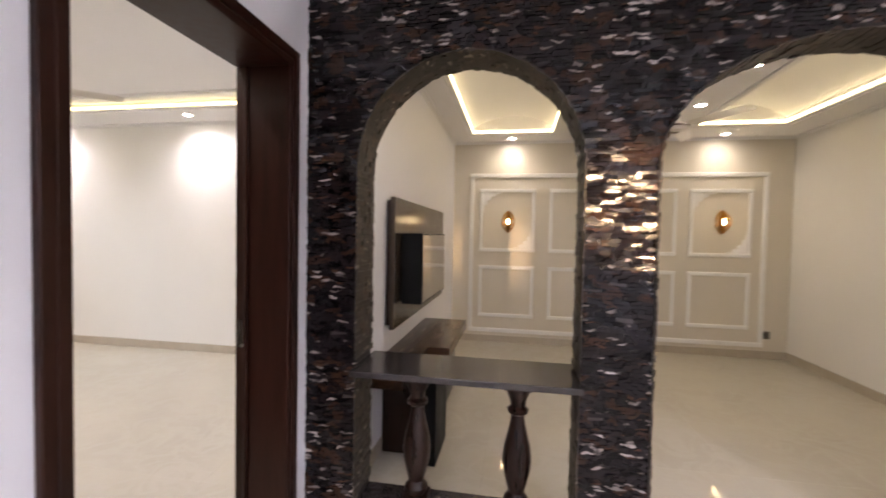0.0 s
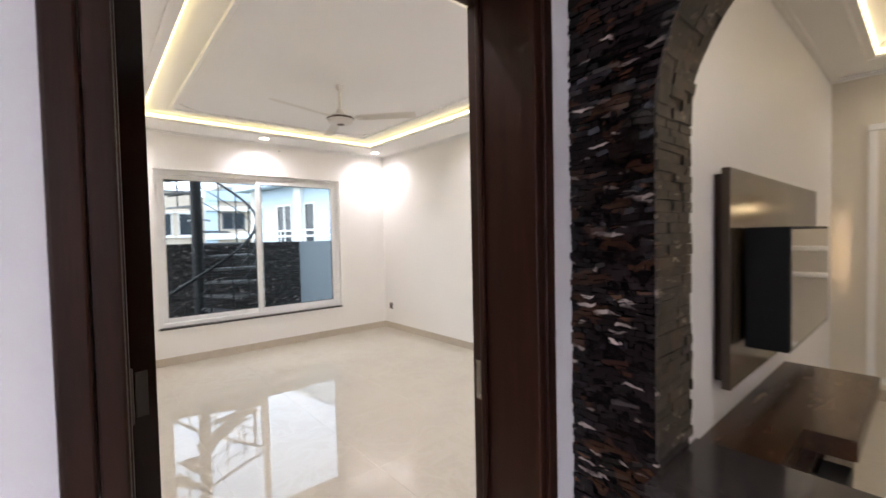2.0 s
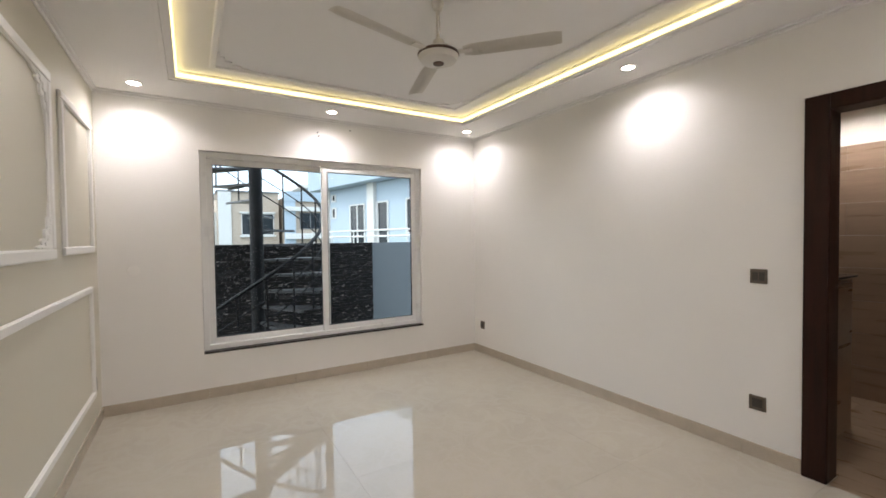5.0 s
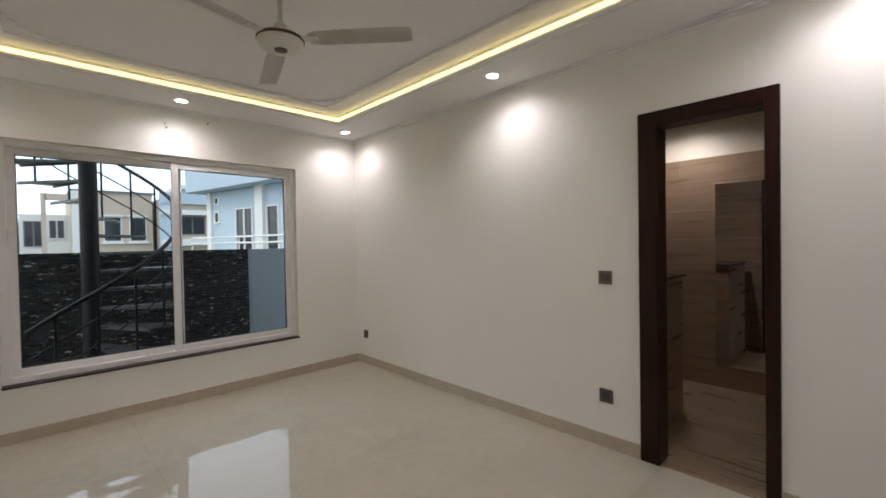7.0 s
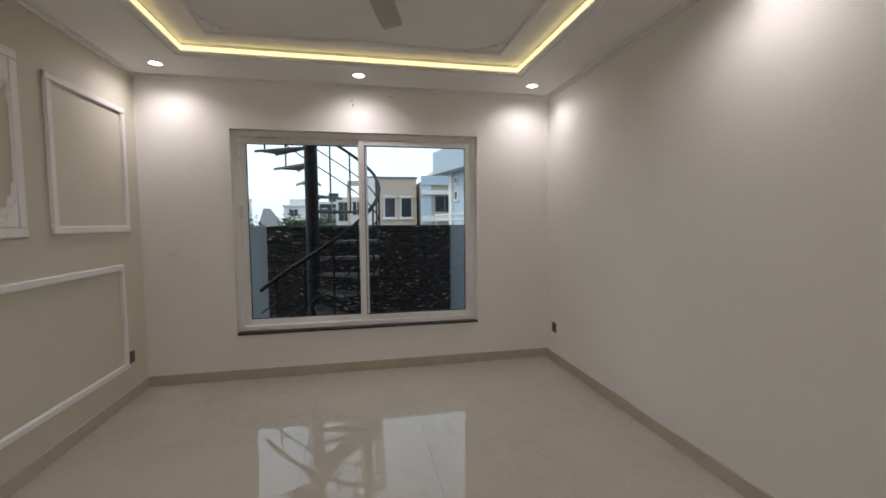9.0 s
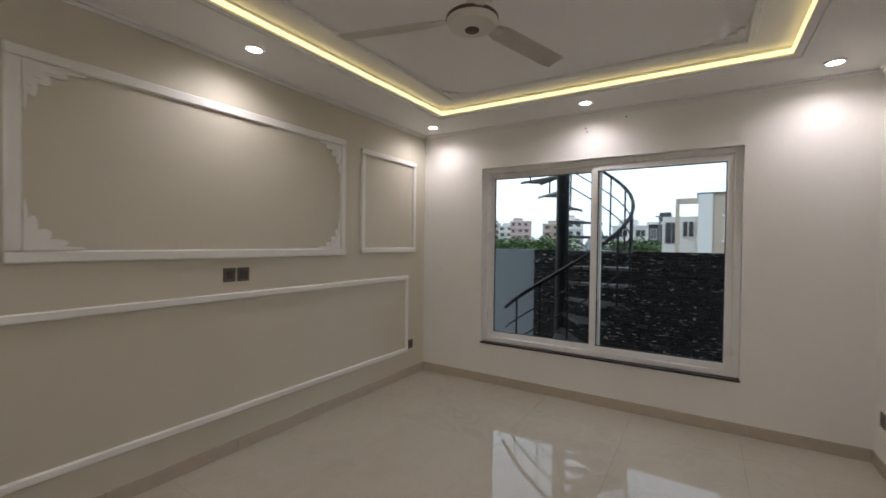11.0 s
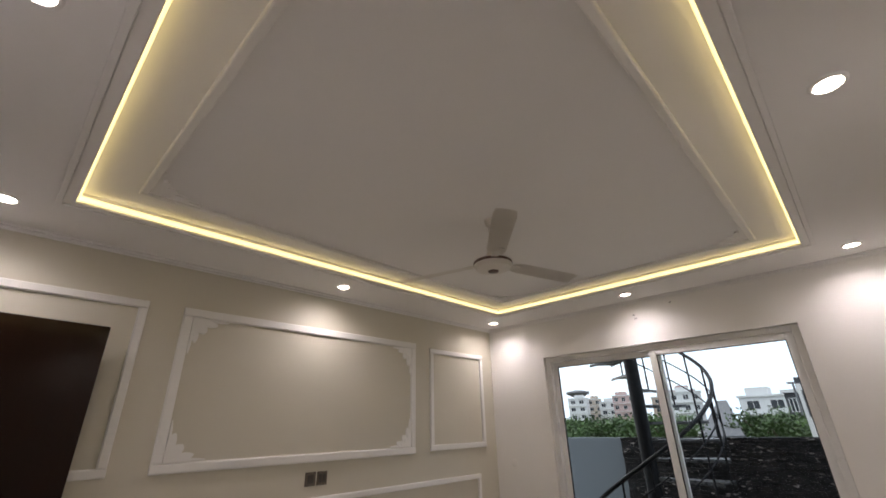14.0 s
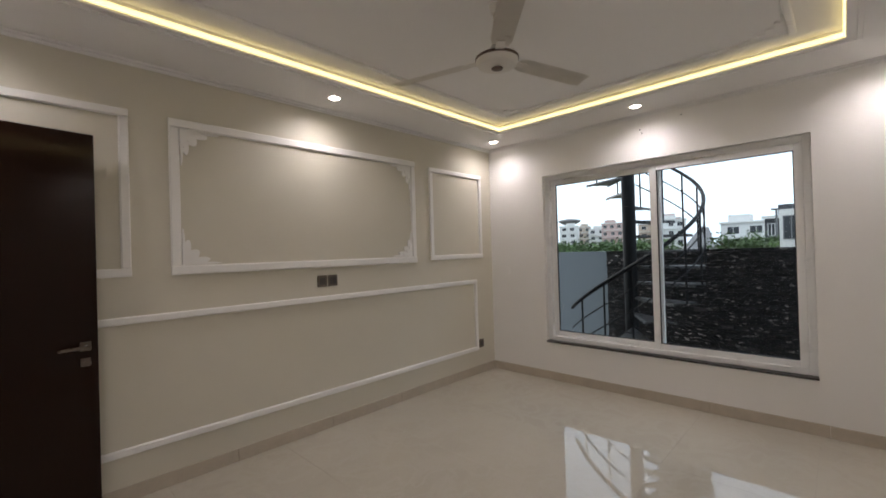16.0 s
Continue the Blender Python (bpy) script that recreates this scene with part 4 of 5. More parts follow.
def baluster(x, y, z0, z1):
    root = thing("baluster", x, y, z0, "dark turned wooden baluster under the granite ledge", "baluster", "balusters in the arch")
    h = z1 - z0
    s = 0.062
    part("base_block", box(bmesh.new(), x - s, x + s, y - s, y + s, z0, z0 + 0.05, 0.004), M_BALUSTER, root)
    prof = [(0.045, 0.05), (0.058, 0.07), (0.058, 0.085), (0.036, 0.11), (0.05, 0.15), (0.066, 0.21), (0.070, 0.26), (0.062, 0.32), (0.045, 0.38), (0.034, 0.43), (0.031, 0.455), (0.048, 0.465), (0.052, 0.48), (0.036, 0.495), (0.040, 0.52), (0.055, 0.55), (0.066, 0.575)]
    part("turned_shaft", lathe(bmesh.new(), [(r, z0 + 0.05 + (zz - 0.05) * (h - 0.10) / 0.525) for r, zz in prof], 24, (x, y, 0)), M_BALUSTER, root, smooth=True)
    part("cap_block", box(bmesh.new(), x - 0.07, x + 0.07, y - 0.07, y + 0.07, z1 - 0.05, z1, 0.006), M_BALUSTER, root)


for bx in (5.80, 6.30):
    baluster(bx, 1.43, 0.04, 0.722)


# ---- outside: terrace, boundary wall, spiral stair ----
TZ = -0.15
structure("terrace_floor", [(-2.35, OUT, -3.0, 7.0, TZ - 0.15, TZ)], M_TERRACE, "bare concrete terrace floor", "terrace")
BWX = -2.13
structure("boundary_wall", [(BWX - 0.2, BWX, -3.0, 7.0, TZ - 0.2, 1.355)], M_GREYWALL, "grey painted boundary wall with a stone-clad middle", "wall")
structure("facade_base", [(OUT, W, -0.5, BBY, -3.6, -0.13)], M_GREYWALL, "lower storey of the house", "wall")


def spiral_stair(px, py):
    root = thing("spiral_stair", px, py, TZ, "black steel spiral stair round a central pole", "staircase")
    part("pole", tube(bmesh.new(), (px, py, TZ), (px, py, 4.2), 0.078, 20), M_STEEL, root, smooth=True)

    def theta(zz):
        return radians(215 - (2.18 - zz) / 0.19 * 21.0)

    R = 0.80
    zz = 0.04
    while zz < 3.9:
        a = theta(zz)
        bm = bmesh.new()
        w = radians(11.5)
        ring = [(0.07, a - w), (R, a - w), (R, a), (R, a + w), (0.07, a + w)]
        lo = [bm.verts.new((px + r * math.cos(t), py + r * math.sin(t), zz - 0.012)) for r, t in ring]
        hi = [bm.verts.new((px + r * math.cos(t), py + r * math.sin(t), zz)) for r, t in ring]
        bm.faces.new(list(reversed(lo)))
        bm.faces.new(hi)
        for k in range(5):
            bm.faces.new((lo[k], lo[(k + 1) % 5], hi[(k + 1) % 5], hi[k]))
        for t in (a - w, a + w):
            tube(bm, (px + 0.07 * math.cos(t), py + 0.07 * math.sin(t), zz - 0.022), (px + R * math.cos(t), py + R * math.sin(t), zz - 0.022), 0.012, 6)
        part("tread", bm, M_TREAD, root, "black steel tread, paler for the sky's sheen")
        t = a
        part("post", tube(bmesh.new(), (px + R * math.cos(t), py + R * math.sin(t), zz - 0.01), (px + R * math.cos(t), py + R * math.sin(t), zz + 0.785), 0.011, 8), M_STEEL, root)
        zz += 0.19
    for nm, up, r in (("handrail", 0.79, 0.021), ("rail", 0.55, 0.008), ("rail", 0.32, 0.008)):
        pts = []
        for k in range(91):
            q = -0.09 + 3.8 * k / 90
            pts.append((px + R * math.cos(theta(q)), py + R * math.sin(theta(q)), q + up))
        part(nm, sweep(bmesh.new(), pts, r, 8), M_STEEL, root, smooth=True)


spiral_stair(-1.02, 1.387)

# ---- distance ----
GZ = -3.6
bm = bmesh.new()
bmesh.ops.create_grid(bm, x_segments=2, y_segments=2, size=1500, matrix=Matrix.Translation((0, 0, GZ)))
tagged(part("ground", bm, M_GROUND), "dry grassy ground reaching the horizon", "ground", kind="structure")
M_BEIGE = surface("beige_render", (0.46, 0.385, 0.31), 0.85, vary=0.06, scale=0.5, grain=8, bump=0.02)
M_PALEBLUE = surface("pale_blue_render", (0.41, 0.50, 0.58), 0.85, vary=0.05, scale=0.5, grain=8, bump=0.02)
M_OFFWHITE = surface("offwhite_render", (0.66, 0.66, 0.64), 0.8, vary=0.06, scale=0.4, grain=8, bump=0.02)
M_FARGREY = surface("grey_render", (0.16, 0.165, 0.17), 0.85, vary=0.08, scale=0.4, grain=8, bump=0.02)
M_PINK = surface("pinkish_render", (0.50, 0.36, 0.33), 0.85, vary=0.08, scale=0.4, grain=8, bump=0.02)
M_DARKPANE = surface("dark_window_glass", (0.025, 0.03, 0.035), 0.12, vary=0.1, bump=0.0)
M_LEAVES = surface("foliage", (0.055, 0.10, 0.028), 0.7, vary=0.5, scale=1.2, grain=12, bump=0.0, piece=0.5, island=True)
M_BARK = surface("bark", (0.09, 0.065, 0.045), 0.9, vary=0.3, scale=6)
M_FARDARK = surface("charcoal_render", (0.05, 0.052, 0.056), 0.8, vary=0.1, scale=0.4, grain=8, bump=0.02)
M_ROAD = surface("asphalt_road", (0.11, 0.11, 0.11), 0.9, vary=0.15, scale=0.6, grain=10)


def facade_window(parent, m, u, z, w, h, frame_mat, mullion=True):
    """A framed window on a facade: the wall's outer face is the local plane v = 0, facing -v."""
    bm = bmesh.new()
    f = 0.06
    for b in ((u, u + f, z, z + h), (u + w - f, u + w, z, z + h), (u + f, u + w - f, z, z + f), (u + f, u + w - f, z + h - f, z + h)):
        box(bm, b[0], b[1], -0.06, 0.02, b[2], b[3])
    if mullion:
        box(bm, u + w / 2 - 0.035, u + w / 2 + 0.035, -0.05, 0.02, z + f, z + h - f)
    bmesh.ops.transform(bm, matrix=m, verts=bm.verts)
    win = part("window", bm, frame_mat, parent)
    bm = box(bmesh.new(), u + f, u + w - f, -0.012, 0.01, z + f, z + h - f)
    bmesh.ops.transform(bm, matrix=m, verts=bm.verts)
    part("pane", bm, M_DARKPANE, win)


def block(parent, m, name, b, mat, bevel=0.0):
    bm = box(bmesh.new(), *b, bevel=bevel)
    bmesh.ops.transform(bm, matrix=m, verts=bm.verts)
    return part(name, bm, mat, parent)


def blue_house():
    m = pose(-15.0, 6.2, 0, 0, 0, 12)
    root = thing("house", -15, 6.2, GZ, "pale blue two-storey house with deep fascia and white balcony rail", "house")
    block(root, m, "wall", (0.25, 13, 0.0, 9, GZ, 3.66), M_PALEBLUE)
    block(root, m, "roof", (-0.85, 13.6, -0.55, 9.4, 3.68, 4.75), M_PALEBLUE, 0.02)
    block(root, m, "column", (0.0, 0.30, -0.10, 0.2, GZ, 3.67), M_OFFWHITE)
    block(root, m, "column", (3.6, 4.08, -0.16, 0.1, GZ, 3.67), M_OFFWHITE)
    block(root, m, "balcony", (0.3, 9.0, -0.9, 0.02, 0.75, 0.95), M_OFFWHITE)
    for z in (1.52, 1.74):
        bm = tube(bmesh.new(), (0.2, -0.85, z), (9.0, -0.85, z), 0.035, 8)
        bmesh.ops.transform(bm, matrix=m, verts=bm.verts)
        part("rail", bm, M_OFFWHITE, root)
    for k in range(6):
        bm = tube(bmesh.new(), (0.3 + 1.7 * k, -0.85, 0.95), (0.3 + 1.7 * k, -0.85, 1.75), 0.03, 8)
        bmesh.ops.transform(bm, matrix=m, verts=bm.verts)
        part("rail_post", bm, M_OFFWHITE, root)
    facade_window(root, m, 0.50, 3.12, 0.36, 0.34, M_OFFWHITE, False)
    facade_window(root, m, 0.48, 2.36, 0.40, 0.50, M_OFFWHITE, False)
    facade_window(root, m, 2.08, 0.97, 1.18, 1.93, M_OFFWHITE)
    facade_window(root, m, 4.15, 0.97, 0.75, 1.93, M_OFFWHITE, False)
    facade_window(root, m, 6.0, 1.6, 1.3, 1.3, M_OFFWHITE)


def beige_house():
    m = pose(-31.8, 7.0, 0, 0, 0, 90) @ pose(-4.5, 0, 0)
    root = thing("house", -31.8, 4.8, GZ, "beige two-storey house with two tall white-framed windows", "house")
    block(root, m, "wall", (0.0, 4.4, 0.0, 9, GZ, 5.22), M_BEIGE)
    block(root, m, "roof", (-0.1, 4.5, -0.1, 9.1, 5.22, 5.34), M_FARGREY)
    block(root, m, "corner_pier", (0.0, 0.9, -0.12, 0.01, GZ, 5.22), M_OFFWHITE)
    for u in (1.6, 3.02):
        facade_window(root, m, u, 1.85, 1.0, 1.72, M_OFFWHITE, False)
        block(root, m, "window_hood", (u - 0.12, u + 1.12, -0.14, 0.01, 3.58, 3.70), M_OFFWHITE)
        block(root, m, "window_sill", (u - 0.12, u + 1.12, -0.14, 0.01, 1.70, 1.84), M_OFFWHITE)
    # open frame and set-back wing
    block(root, m, "beam", (-1.25, 0.0, -0.1, 0.25, 4.55, 4.95), M_BEIGE)
    block(root, m, "post", (-1.45, -1.2, -0.1, 0.25, GZ, 4.95), M_BEIGE)
    block(root, m, "wing", (-2.5, 0.0, 2.4, 9, GZ, 3.75), M_OFFWHITE)
    w = m @ pose(0, 2.4, 0)
    facade_window(root, w, -1.1, 2.1, 0.85, 1.3, M_OFFWHITE)
    facade_window(root, w, -2.3, 1.6, 0.95, 1.7, M_FARGREY)


def grey_house():
    m = pose(-30.6, 7.2, 0, 0, 0, 90)
    root = thing("house", -30.6, 8.8, GZ, "grey-beige two-storey house with stepped balcony bands", "house")
    block(root, m, "wall", (0.0, 3.5, 0.0, 9, GZ, 4.9), M_BEIGE)
    block(root, m, "parapet", (-0.05, 3.55, -0.25, 0.3, 4.55, 5.3), M_PALEBLUE)
    block(root, m, "band", (-0.05, 3.55, -0.35, 0.01, 3.75, 4.1), M_OFFWHITE)
    block(root, m, "band", (-0.05, 3.55, -0.35, 0.01, 1.5, 1.95), M_OFFWHITE)
    block(root, m, "pier", (-0.1, 0.75, -0.2, 0.02, GZ, 4.6), M_PALEBLUE)
    facade_window(root, m, 1.1, 2.3, 1.7, 1.35, M_FARGREY)
    root2 = thing("house", -38, 13, GZ, "pale blue house behind with a flat overhanging roof", "house")
    block(root2, m, "wall", (2.9, 9.0, 6.5, 14, GZ, 6.4), M_PALEBLUE)
    block(root2, m, "roof", (2.4, 9.5, 6.0, 14.5, 6.4, 6.75), M_OFFWHITE)


def far_house(x, y, top, w, mat, label, seed):
    """A two- or three-storey villa of stepped blocks with a roof room, bands and windows; faces the terrace."""
    r = random.Random(seed)
    m = Matrix.Translation((x, y, 0)) @ Matrix.Rotation(math.atan2(-y, -x) + math.pi / 2 + r.uniform(-0.25, 0.25), 4, "Z") @ pose(-w / 2, 0, 0)
    root = thing("house", x, y, GZ, label, "house", "far houses")
    h = top - 1.6
    block(root, m, "wall", (0, w, 0, w * 0.9, GZ, h - 0.1), mat)
    block(root, m, "roof", (-0.25, w + 0.25, -0.25, w * 0.9, h - 0.1, h + 0.25), M_OFFWHITE)
    a = r.uniform(0.1, 0.4) * w
    block(root, m, "roof_room", (a, a + 0.45 * w, 1.0, w * 0.7, h + 0.25, top), mat)
    storeys = max(1, int((h - GZ) / 3.2))
    for k in range(storeys):
        z = h - 3.1 * (k + 1) + 0.9
        block(root, m, "band", (-0.1, w + 0.1, -0.5, 0.01, z - 0.95, z - 0.75), M_OFFWHITE)
        n = max(2, int(w / 2.8))
        for i in range(n):
            u = (i + 0.25 + r.uniform(-0.08, 0.08)) * w / n
            facade_window(root, m, u, z, 0.5 * w / n, 1.5, M_OFFWHITE)


blue_house()
beige_house()
grey_house()
FAR = "far flat-roofed villa with bands of windows among trees"
far_house(-182.5, -92.3, 13.4, 8.0, M_OFFWHITE, "white " + FAR, 1)
far_house(-203.8, -94.2, 13.8, 7.0, M_BEIGE, "beige " + FAR, 2)
far_house(-197.2, -84.5, 12.0, 8.0, M_OFFWHITE, "white " + FAR, 3)
far_house(-181.3, -70.6, 13.4, 9.0, M_PINK, "pinkish " + FAR, 4)
far_house(-176.6, -54.1, 11.7, 7.0, M_BEIGE, "beige " + FAR, 5)
far_house(-169.0, -44.5, 13.3, 8.5, M_PINK, "pinkish " + FAR, 6)
far_house(-149.6, -38.5, 11.5, 9.0, M_OFFWHITE, "white " + FAR, 9)
far_house(-94.5, -10.4, 7.0, 8.0, M_OFFWHITE, "white " + FAR, 7)
far_house(-60.5, -2.2, 6.0, 3.0, M_FARDARK, "dark grey " + FAR, 8)
far_house(-55.7, -2.2 + 5.0, 4.4, 4.0, M_FARGREY, "dark grey " + FAR, 10)

tower = thing("water_tower", -227.3, -114.2, GZ, "far grey water tower with a shallow bowl tank", "water tower")
part("shaft", lathe(bmesh.new(), [(1.6, GZ), (1.3, 15.0)], 14, (-227.3, -114.2, 0)), M_FARGREY, tower, smooth=True)
part("tank", lathe(bmesh.new(), [(1.3, 14.5), (4.0, 15.6), (6.5, 17.0), (6.3, 17.8), (2.0, 18.6)], 20, (-227.3, -114.2, 0)), M_FARGREY, tower, smooth=True)
post = thing("street_lamp", -40.4, -0.7, GZ, "grey street lamp post with a flat lamp head", "street lamp")
part("pole", tube(bmesh.new(), (-40.4, -0.7, GZ), (-40.4, -0.7, 4.14), 0.075, 8), M_FARGREY, post)
part("head", box(bmesh.new(), -40.7, -40.1, -1.05, -0.6, 4.12, 4.24, 0.03), M_FARGREY, post)
bm = bmesh.new()
ends = []
for d, z, half in ((40.0, 0.45, 1.45), (220.0, 9.0, 1.6)):      # a lane climbing the hill on its bank
    az = radians(-167.35 if d < 100 else -168.25)
    cx, cy = 4.47 + d * math.cos(az), 3.39 + d * math.sin(az)
    sx, sy = -math.sin(az), math.cos(az)
    ends.append([bm.verts.new((cx + sx * u, cy + sy * u, h)) for u, h in ((-half - 1.2, GZ - 0.1), (-half, z), (half, z), (half + 1.2, GZ - 0.1))])
for k in range(3):
    bm.faces.new((ends[0][k], ends[0][k + 1], ends[1][k + 1], ends[1][k]))
bm.faces.new(ends[0][::-1])
bm.faces.new(ends[1])
tagged(part("road", bm, M_ROAD), "grey asphalt road running away between trees", "road", kind="structure")


def tree_meshes(seed):
    """Trunk and crown of one tree about 1 unit high: limbs that fork, and clumps of many small leaves with gaps."""
    r = random.Random(seed)
    bm = bmesh.new()
    lathe(bm, [(0.030, 0.0), (0.022, 0.2), (0.016, 0.45), (0.006, 0.7)], 8)
    clumps = []
    for k in range(9):
        a, up = r.uniform(0, 6.28), r.uniform(0.28, 0.55)
        tip = (r.uniform(0.16, 0.34) * math.cos(a), r.uniform(0.16, 0.34) * math.sin(a), up + r.uniform(0.1, 0.32))
        tube(bm, (0, 0, up), tip, 0.007, 5)
        clumps.append((tip, r.uniform(0.11, 0.19)))
    clumps += [((r.uniform(-0.08, 0.08), r.uniform(-0.08, 0.08), r.uniform(0.7, 0.86)), 0.15) for _ in range(3)]
    trunk = finish("trunk", bm, M_BARK)
    verts, faces = [], []
    for (cx, cy, cz), rad in clumps:
        for _ in range(110):
            d = Vector((r.gauss(0, 1), r.gauss(0, 1), r.gauss(0, 0.8))).normalized() * rad * r.uniform(0.45, 1.05)
            u = Vector((r.gauss(0, 1), r.gauss(0, 1), r.gauss(0, 1))).normalized()
            v = u.orthogonal().normalized()
            sz = r.uniform(0.014, 0.032)
            c = Vector((cx, cy, cz)) + d
            n = len(verts)
            verts += [tuple(c - u * sz), tuple(c + v * sz * 0.55), tuple(c + u * sz), tuple(c - v * sz * 0.55)]
            faces.append((n, n + 1, n + 2, n + 3))
    me = bpy.data.meshes.new("crown")
    me.from_pydata(verts, [], faces)
    me.materials.append(M_LEAVES)
    return trunk, me


KINDS = [tree_meshes(s) for s in (11, 12, 13, 14)]
rt = random.Random(5)
spots = []
for k in range(95):
    f = rt.random()
    d = rt.uniform(38, 75)
    az = radians(182 + 27 * f)
    x, y = 4.4 + d * math.cos(az), 3.4 + d * math.sin(az)
    if abs(math.degrees(az) - 192.4) < 3.4:
        continue
    spots.append((x, y, rt.uniform(4.7, 6.3)))
spots += [(-30.5, -7.6, 5.6), (-33.0, -9.3, 6.0)]
for k, (x, y, h) in enumerate(spots):
    root = thing("tree", x, y, GZ, "bushy green broadleaf tree beyond the boundary wall", "tree", "trees beyond the wall")
    for nm, me in zip(("trunk", "crown"), KINDS[k % 4]):
        ob = new(nm, me)
        ob.parent = root
    root.matrix_basis = pose(x, y, GZ, 0, 0, rt.uniform(0, 360)) @ Matrix.Diagonal((h * 1.25, h * 1.25, h, 1))


# ---- floor tiles, stone pieces ----
def tiled(name, label, x0, x1, y0, y1, ox, oy, skip=None):
    root = tagged(new(name), label, "floor", kind="structure")
    s = 0.8
    meshes = {}
    for i in range(math.floor((x0 - ox) / s), math.ceil((x1 - ox) / s)):
        for j in range(math.floor((y0 - oy) / s), math.ceil((y1 - oy) / s)):
            a, b = max(x0, ox + i * s), min(x1, ox + (i + 1) * s)
            c, d = max(y0, oy + j * s), min(y1, oy + (j + 1) * s)
            if b - a < 0.02 or d - c < 0.02:
                continue
            key = (round(b - a, 3), round(d - c, 3))
            if key not in meshes:
                meshes[key] = finish("floor_tile", box(bmesh.new(), 0.0005, key[0] - 0.0005, 0.0005, key[1] - 0.0005, -0.012, 0.0), M_TILE)
            ob = new("floor_tile", meshes[key])
            ob.location = (a, c, FZ)
            ob.parent = root


tiled("floor", "polished cream porcelain floor tiles", 0, W, 0, D, 1.255, 2.36)
tiled("floor_threshold", "polished cream porcelain floor at the doorway", W, HX, DY0, DY1, 4.455, 0.0)
tiled("floor_hall", "polished cream porcelain hall floor", HX, LX1, -3.2, AY1, 5.3, -0.1)
tiled("floor_living", "polished cream porcelain living room floor", LX0, LX1, AY1, LY1, 5.3, -0.1)


def stone_rows(runs_at, z0, z1, rows_h, length, rng):
    """Yields (x0, x1, z0, z1, depth, skew) for ledger stones laid in uneven rows."""
    z = z0
    while z < z1 - 0.008:
        h = min(rng.uniform(*rows_h), z1 - z)
        for a, b in runs_at(z + h / 2):
            x = a
            while x < b - 0.004:
                e = min(b, x + rng.uniform(*length))
                if b - e < 0.025:
                    e = b
                yield x, e, z, z + h, rng.random(), rng.uniform(-1, 1)
                x = e
        z += h


def stone_verts(x0, x1, z0, z1, dep, skew, base, out, proud):
    """Eight corners and six faces of one split stone on a wall that faces -y (out -1) or, with x and y swapped, +x."""
    g = 0.0002
    f = proud * (0.55 + 0.45 * dep)
    tilt = 0.35 * proud * skew
    i = min(0.0014, 0.08 * (z1 - z0))
    k = 0.0045 * skew
    return [(x0 + g, base, z0 + g), (x1 - g, base, z0 + g), (x1 - g, base, z1 - g), (x0 + g, base, z1 - g),
            (x0 + g + i * dep, base + out * (f + tilt), z0 + g + i * 0.4 - k), (x1 - g - i, base + out * (f - tilt), z0 + g + i * dep + k), (x1 - g - i * dep, base + out * (f - tilt * 0.5), z1 - g - i * 0.5 + k), (x0 + g + i, base + out * (f + tilt * 1.4), z1 - g - i * dep - k)]


FACES = [(3, 2, 1, 0), (4, 5, 6, 7), (0, 1, 5, 4), (1, 2, 6, 5), (2, 3, 7, 6), (3, 0, 4, 7)]


def clad(parent, stones, near, base, out, proud, m_near, m_far, swap, label):
    verts, faces, count = [], [], 0
    for st in stones:
        pts = stone_verts(*st, base, out, proud)
        if swap:
            pts = [(p[1], p[0], p[2]) for p in pts]
        if near(st) and count < 300:
            c = Vector((sum(p[0] for p in pts) / 8, sum(p[1] for p in pts) / 8, sum(p[2] for p in pts) / 8))
            me = bpy.data.meshes.new("stone")
            me.from_pydata([tuple(Vector(p) - c) for p in pts], [], FACES)
            me.materials.append(m_near)
            ob = new("stone", me)
            ob.location = c
            ob.parent = parent
            count += 1
        else:
            n = len(verts)
            verts += pts
            faces += [tuple(n + i for i in f) for f in FACES]
    me = bpy.data.meshes.new("stones")
    me.from_pydata(verts, [], faces)
    me.materials.append(m_far)
    ob = new("stones", me)
    ob.parent = parent
    tagged(ob, label, kind="stuff")


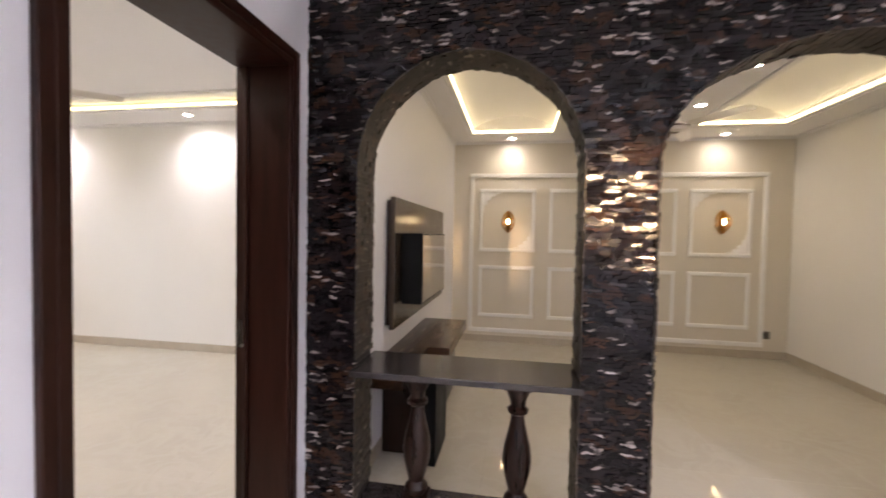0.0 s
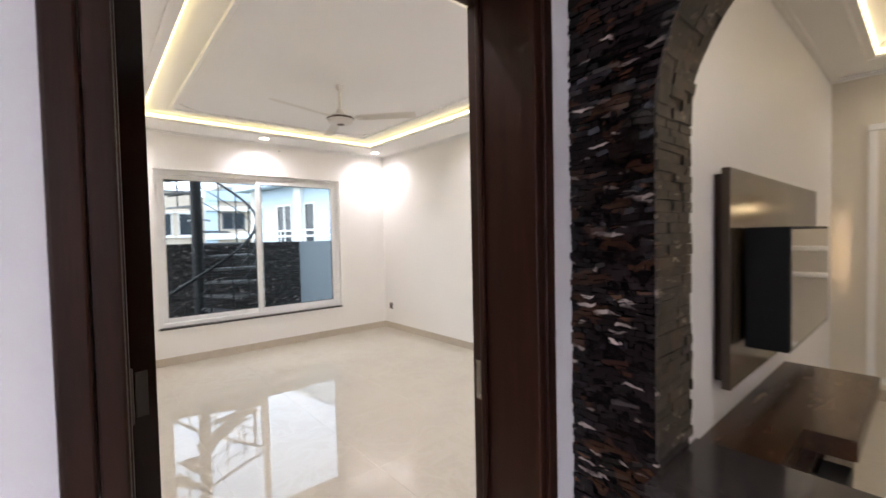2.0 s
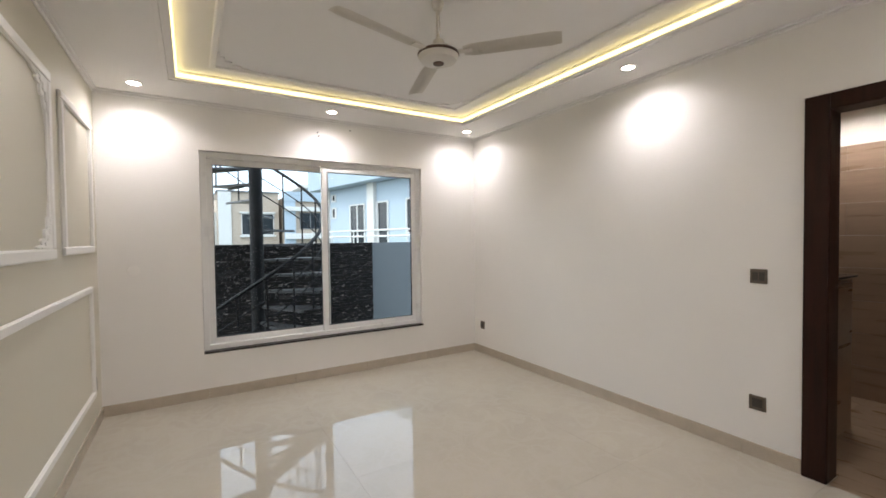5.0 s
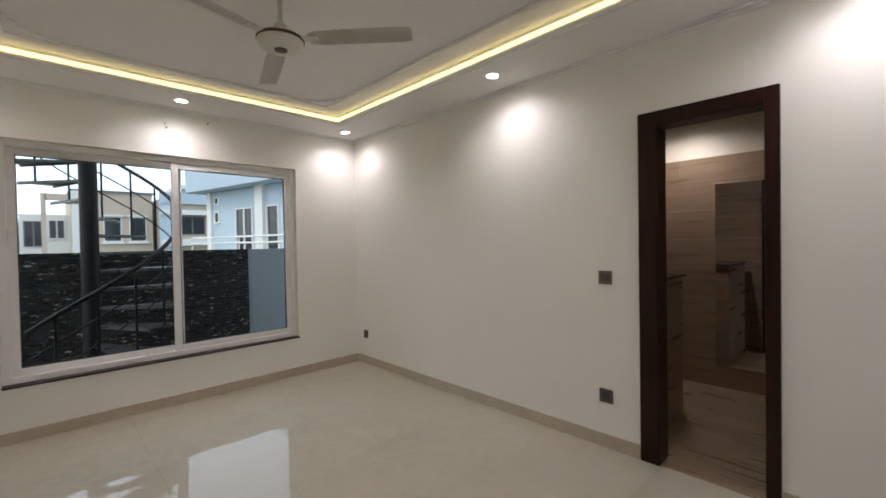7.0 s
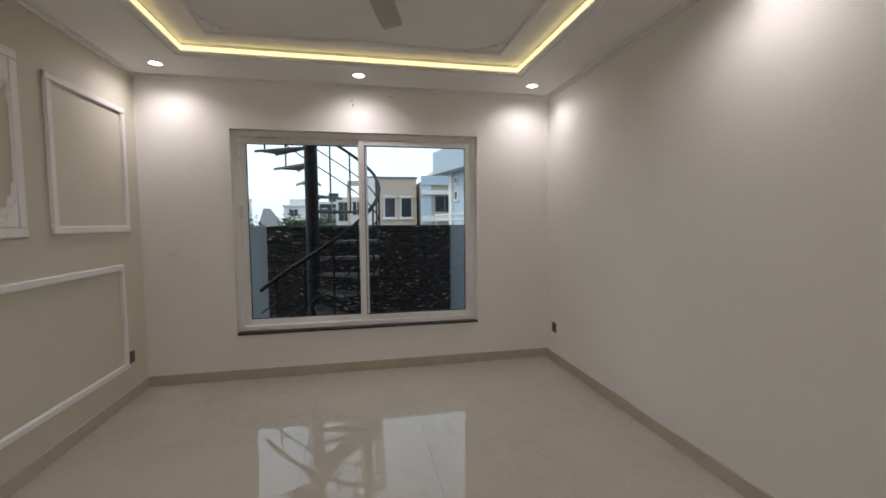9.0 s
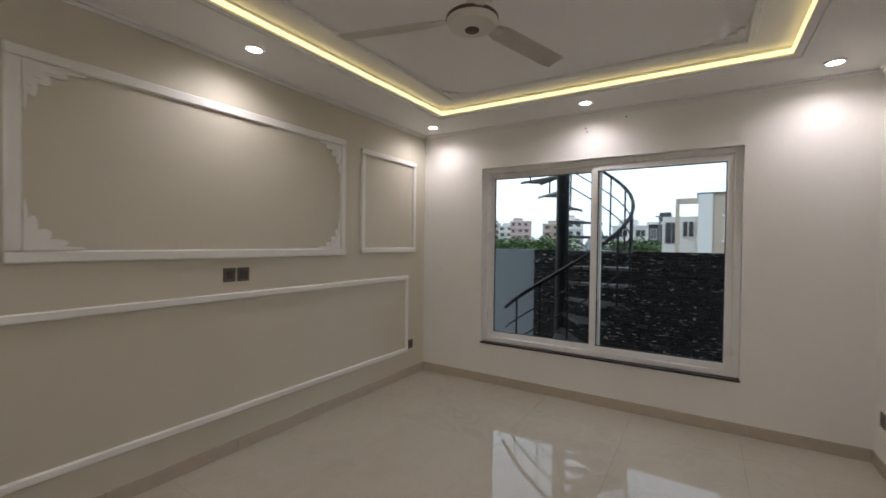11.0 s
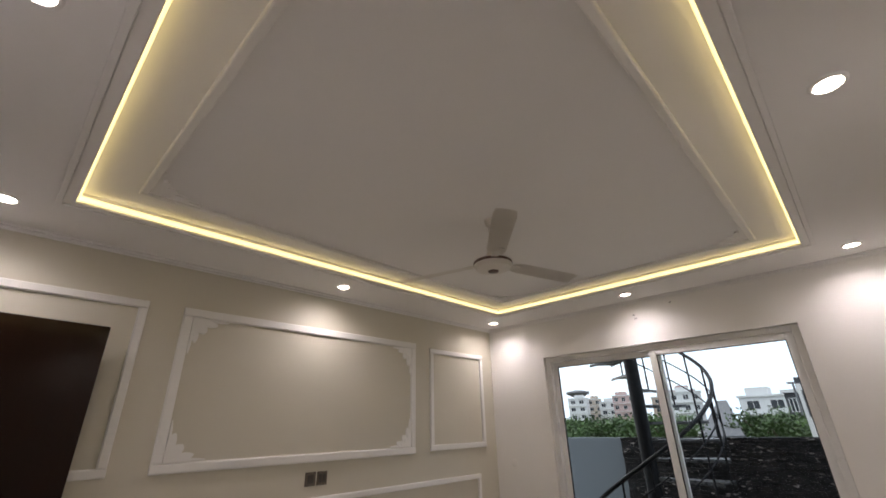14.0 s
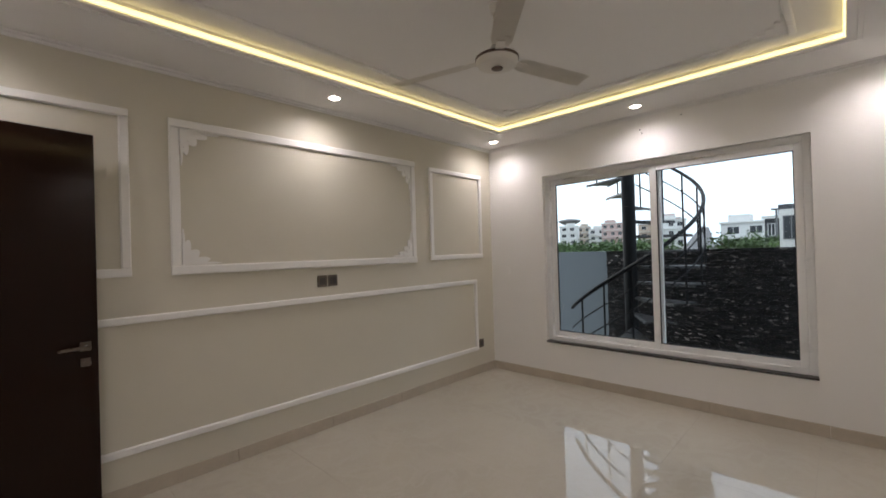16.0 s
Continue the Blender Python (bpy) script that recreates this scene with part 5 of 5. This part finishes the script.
rng = random.Random(7)
hall_stones = list(stone_rows(gaps, FZ, ATOP, (0.012, 0.022), (0.025, 0.085), rng))
clad(arch_wall, hall_stones, lambda s: s[1] < 5.5 and 0.9 < s[2] < 2.0, AY0, -1, 0.014, M_STONE, M_STONE_FAR, False, "dark split marble ledger stones with pale shards")
yard_stones = list(stone_rows(lambda z: [(0.64, 3.33)], TZ, 1.36, (0.03, 0.06), (0.08, 0.26), rng))
yard = tagged(new("boundary_stone_panel"), "black split ledger stone cladding on the boundary wall", "stone cladding", kind="structure")
clad(yard, yard_stones, lambda s: s[2] > 0.55 and s[0] > 1.3, BWX, 1, 0.032, M_YARDSTONE, M_YARDSTONE_FAR, True, "black split ledger stones")

# stones lining the arch reveals
verts, faces = [], []


def add_reveal(a, b, inward):
    """A lining stone between two points of the arch's edge, with its depth along y, proud towards the opening."""
    y = AY0 - 0.028
    while y < AY1 - 0.005:
        e = min(AY1 + 0.004, y + rng.uniform(0.05, 0.12))
        t = rng.uniform(0.002, 0.011)
        n = len(verts)
        for p, q in ((a, 0), (b, 0), (b, t), (a, t)):
            for yy in (y + 0.001, e - 0.001):
                verts.append((p[0] + inward[0] * q, yy, p[1] + inward[1] * q))
        faces.extend(tuple(n + i for i in f) for f in ((0, 1, 3, 2), (2, 3, 5, 4), (4, 5, 7, 6), (6, 7, 1, 0), (0, 2, 4, 6), (1, 3, 5, 7)))
        y = e


for a, b, spring, apex in ARCHES:
    for side, x in ((1, a), (-1, b)):
        z = FZ
        while z < spring:
            h = min(rng.uniform(0.02, 0.035), spring - z)
            if not (a < 6.0 and (z < 0.06 or 0.71 < z + h and z < 0.755)):
                add_reveal((x, z + 0.001), (x, z + h - 0.001), (side, 0))
            z += h
    c, hw, hh = (a + b) / 2, (b - a) / 2, apex - spring
    n = int(math.pi * (hw + hh) / 2 / 0.03)
    for k in range(n):
        t0, t1 = math.pi * k / n, math.pi * (k + 1) / n
        p, q = (c - hw * math.cos(t0), spring + hh * math.sin(t0)), (c - hw * math.cos(t1), spring + hh * math.sin(t1))
        tm = (t0 + t1) / 2
        add_reveal(p, q, (math.cos(tm), -math.sin(tm)))
me = bpy.data.meshes.new("reveal_stones")
me.from_pydata(verts, [], faces)
me.materials.append(M_STONE_ARCH)
ob = new("reveal_stones", me)
ob.parent = arch_wall
tagged(ob, "grey-brown split stones lining the arches", kind="stuff")
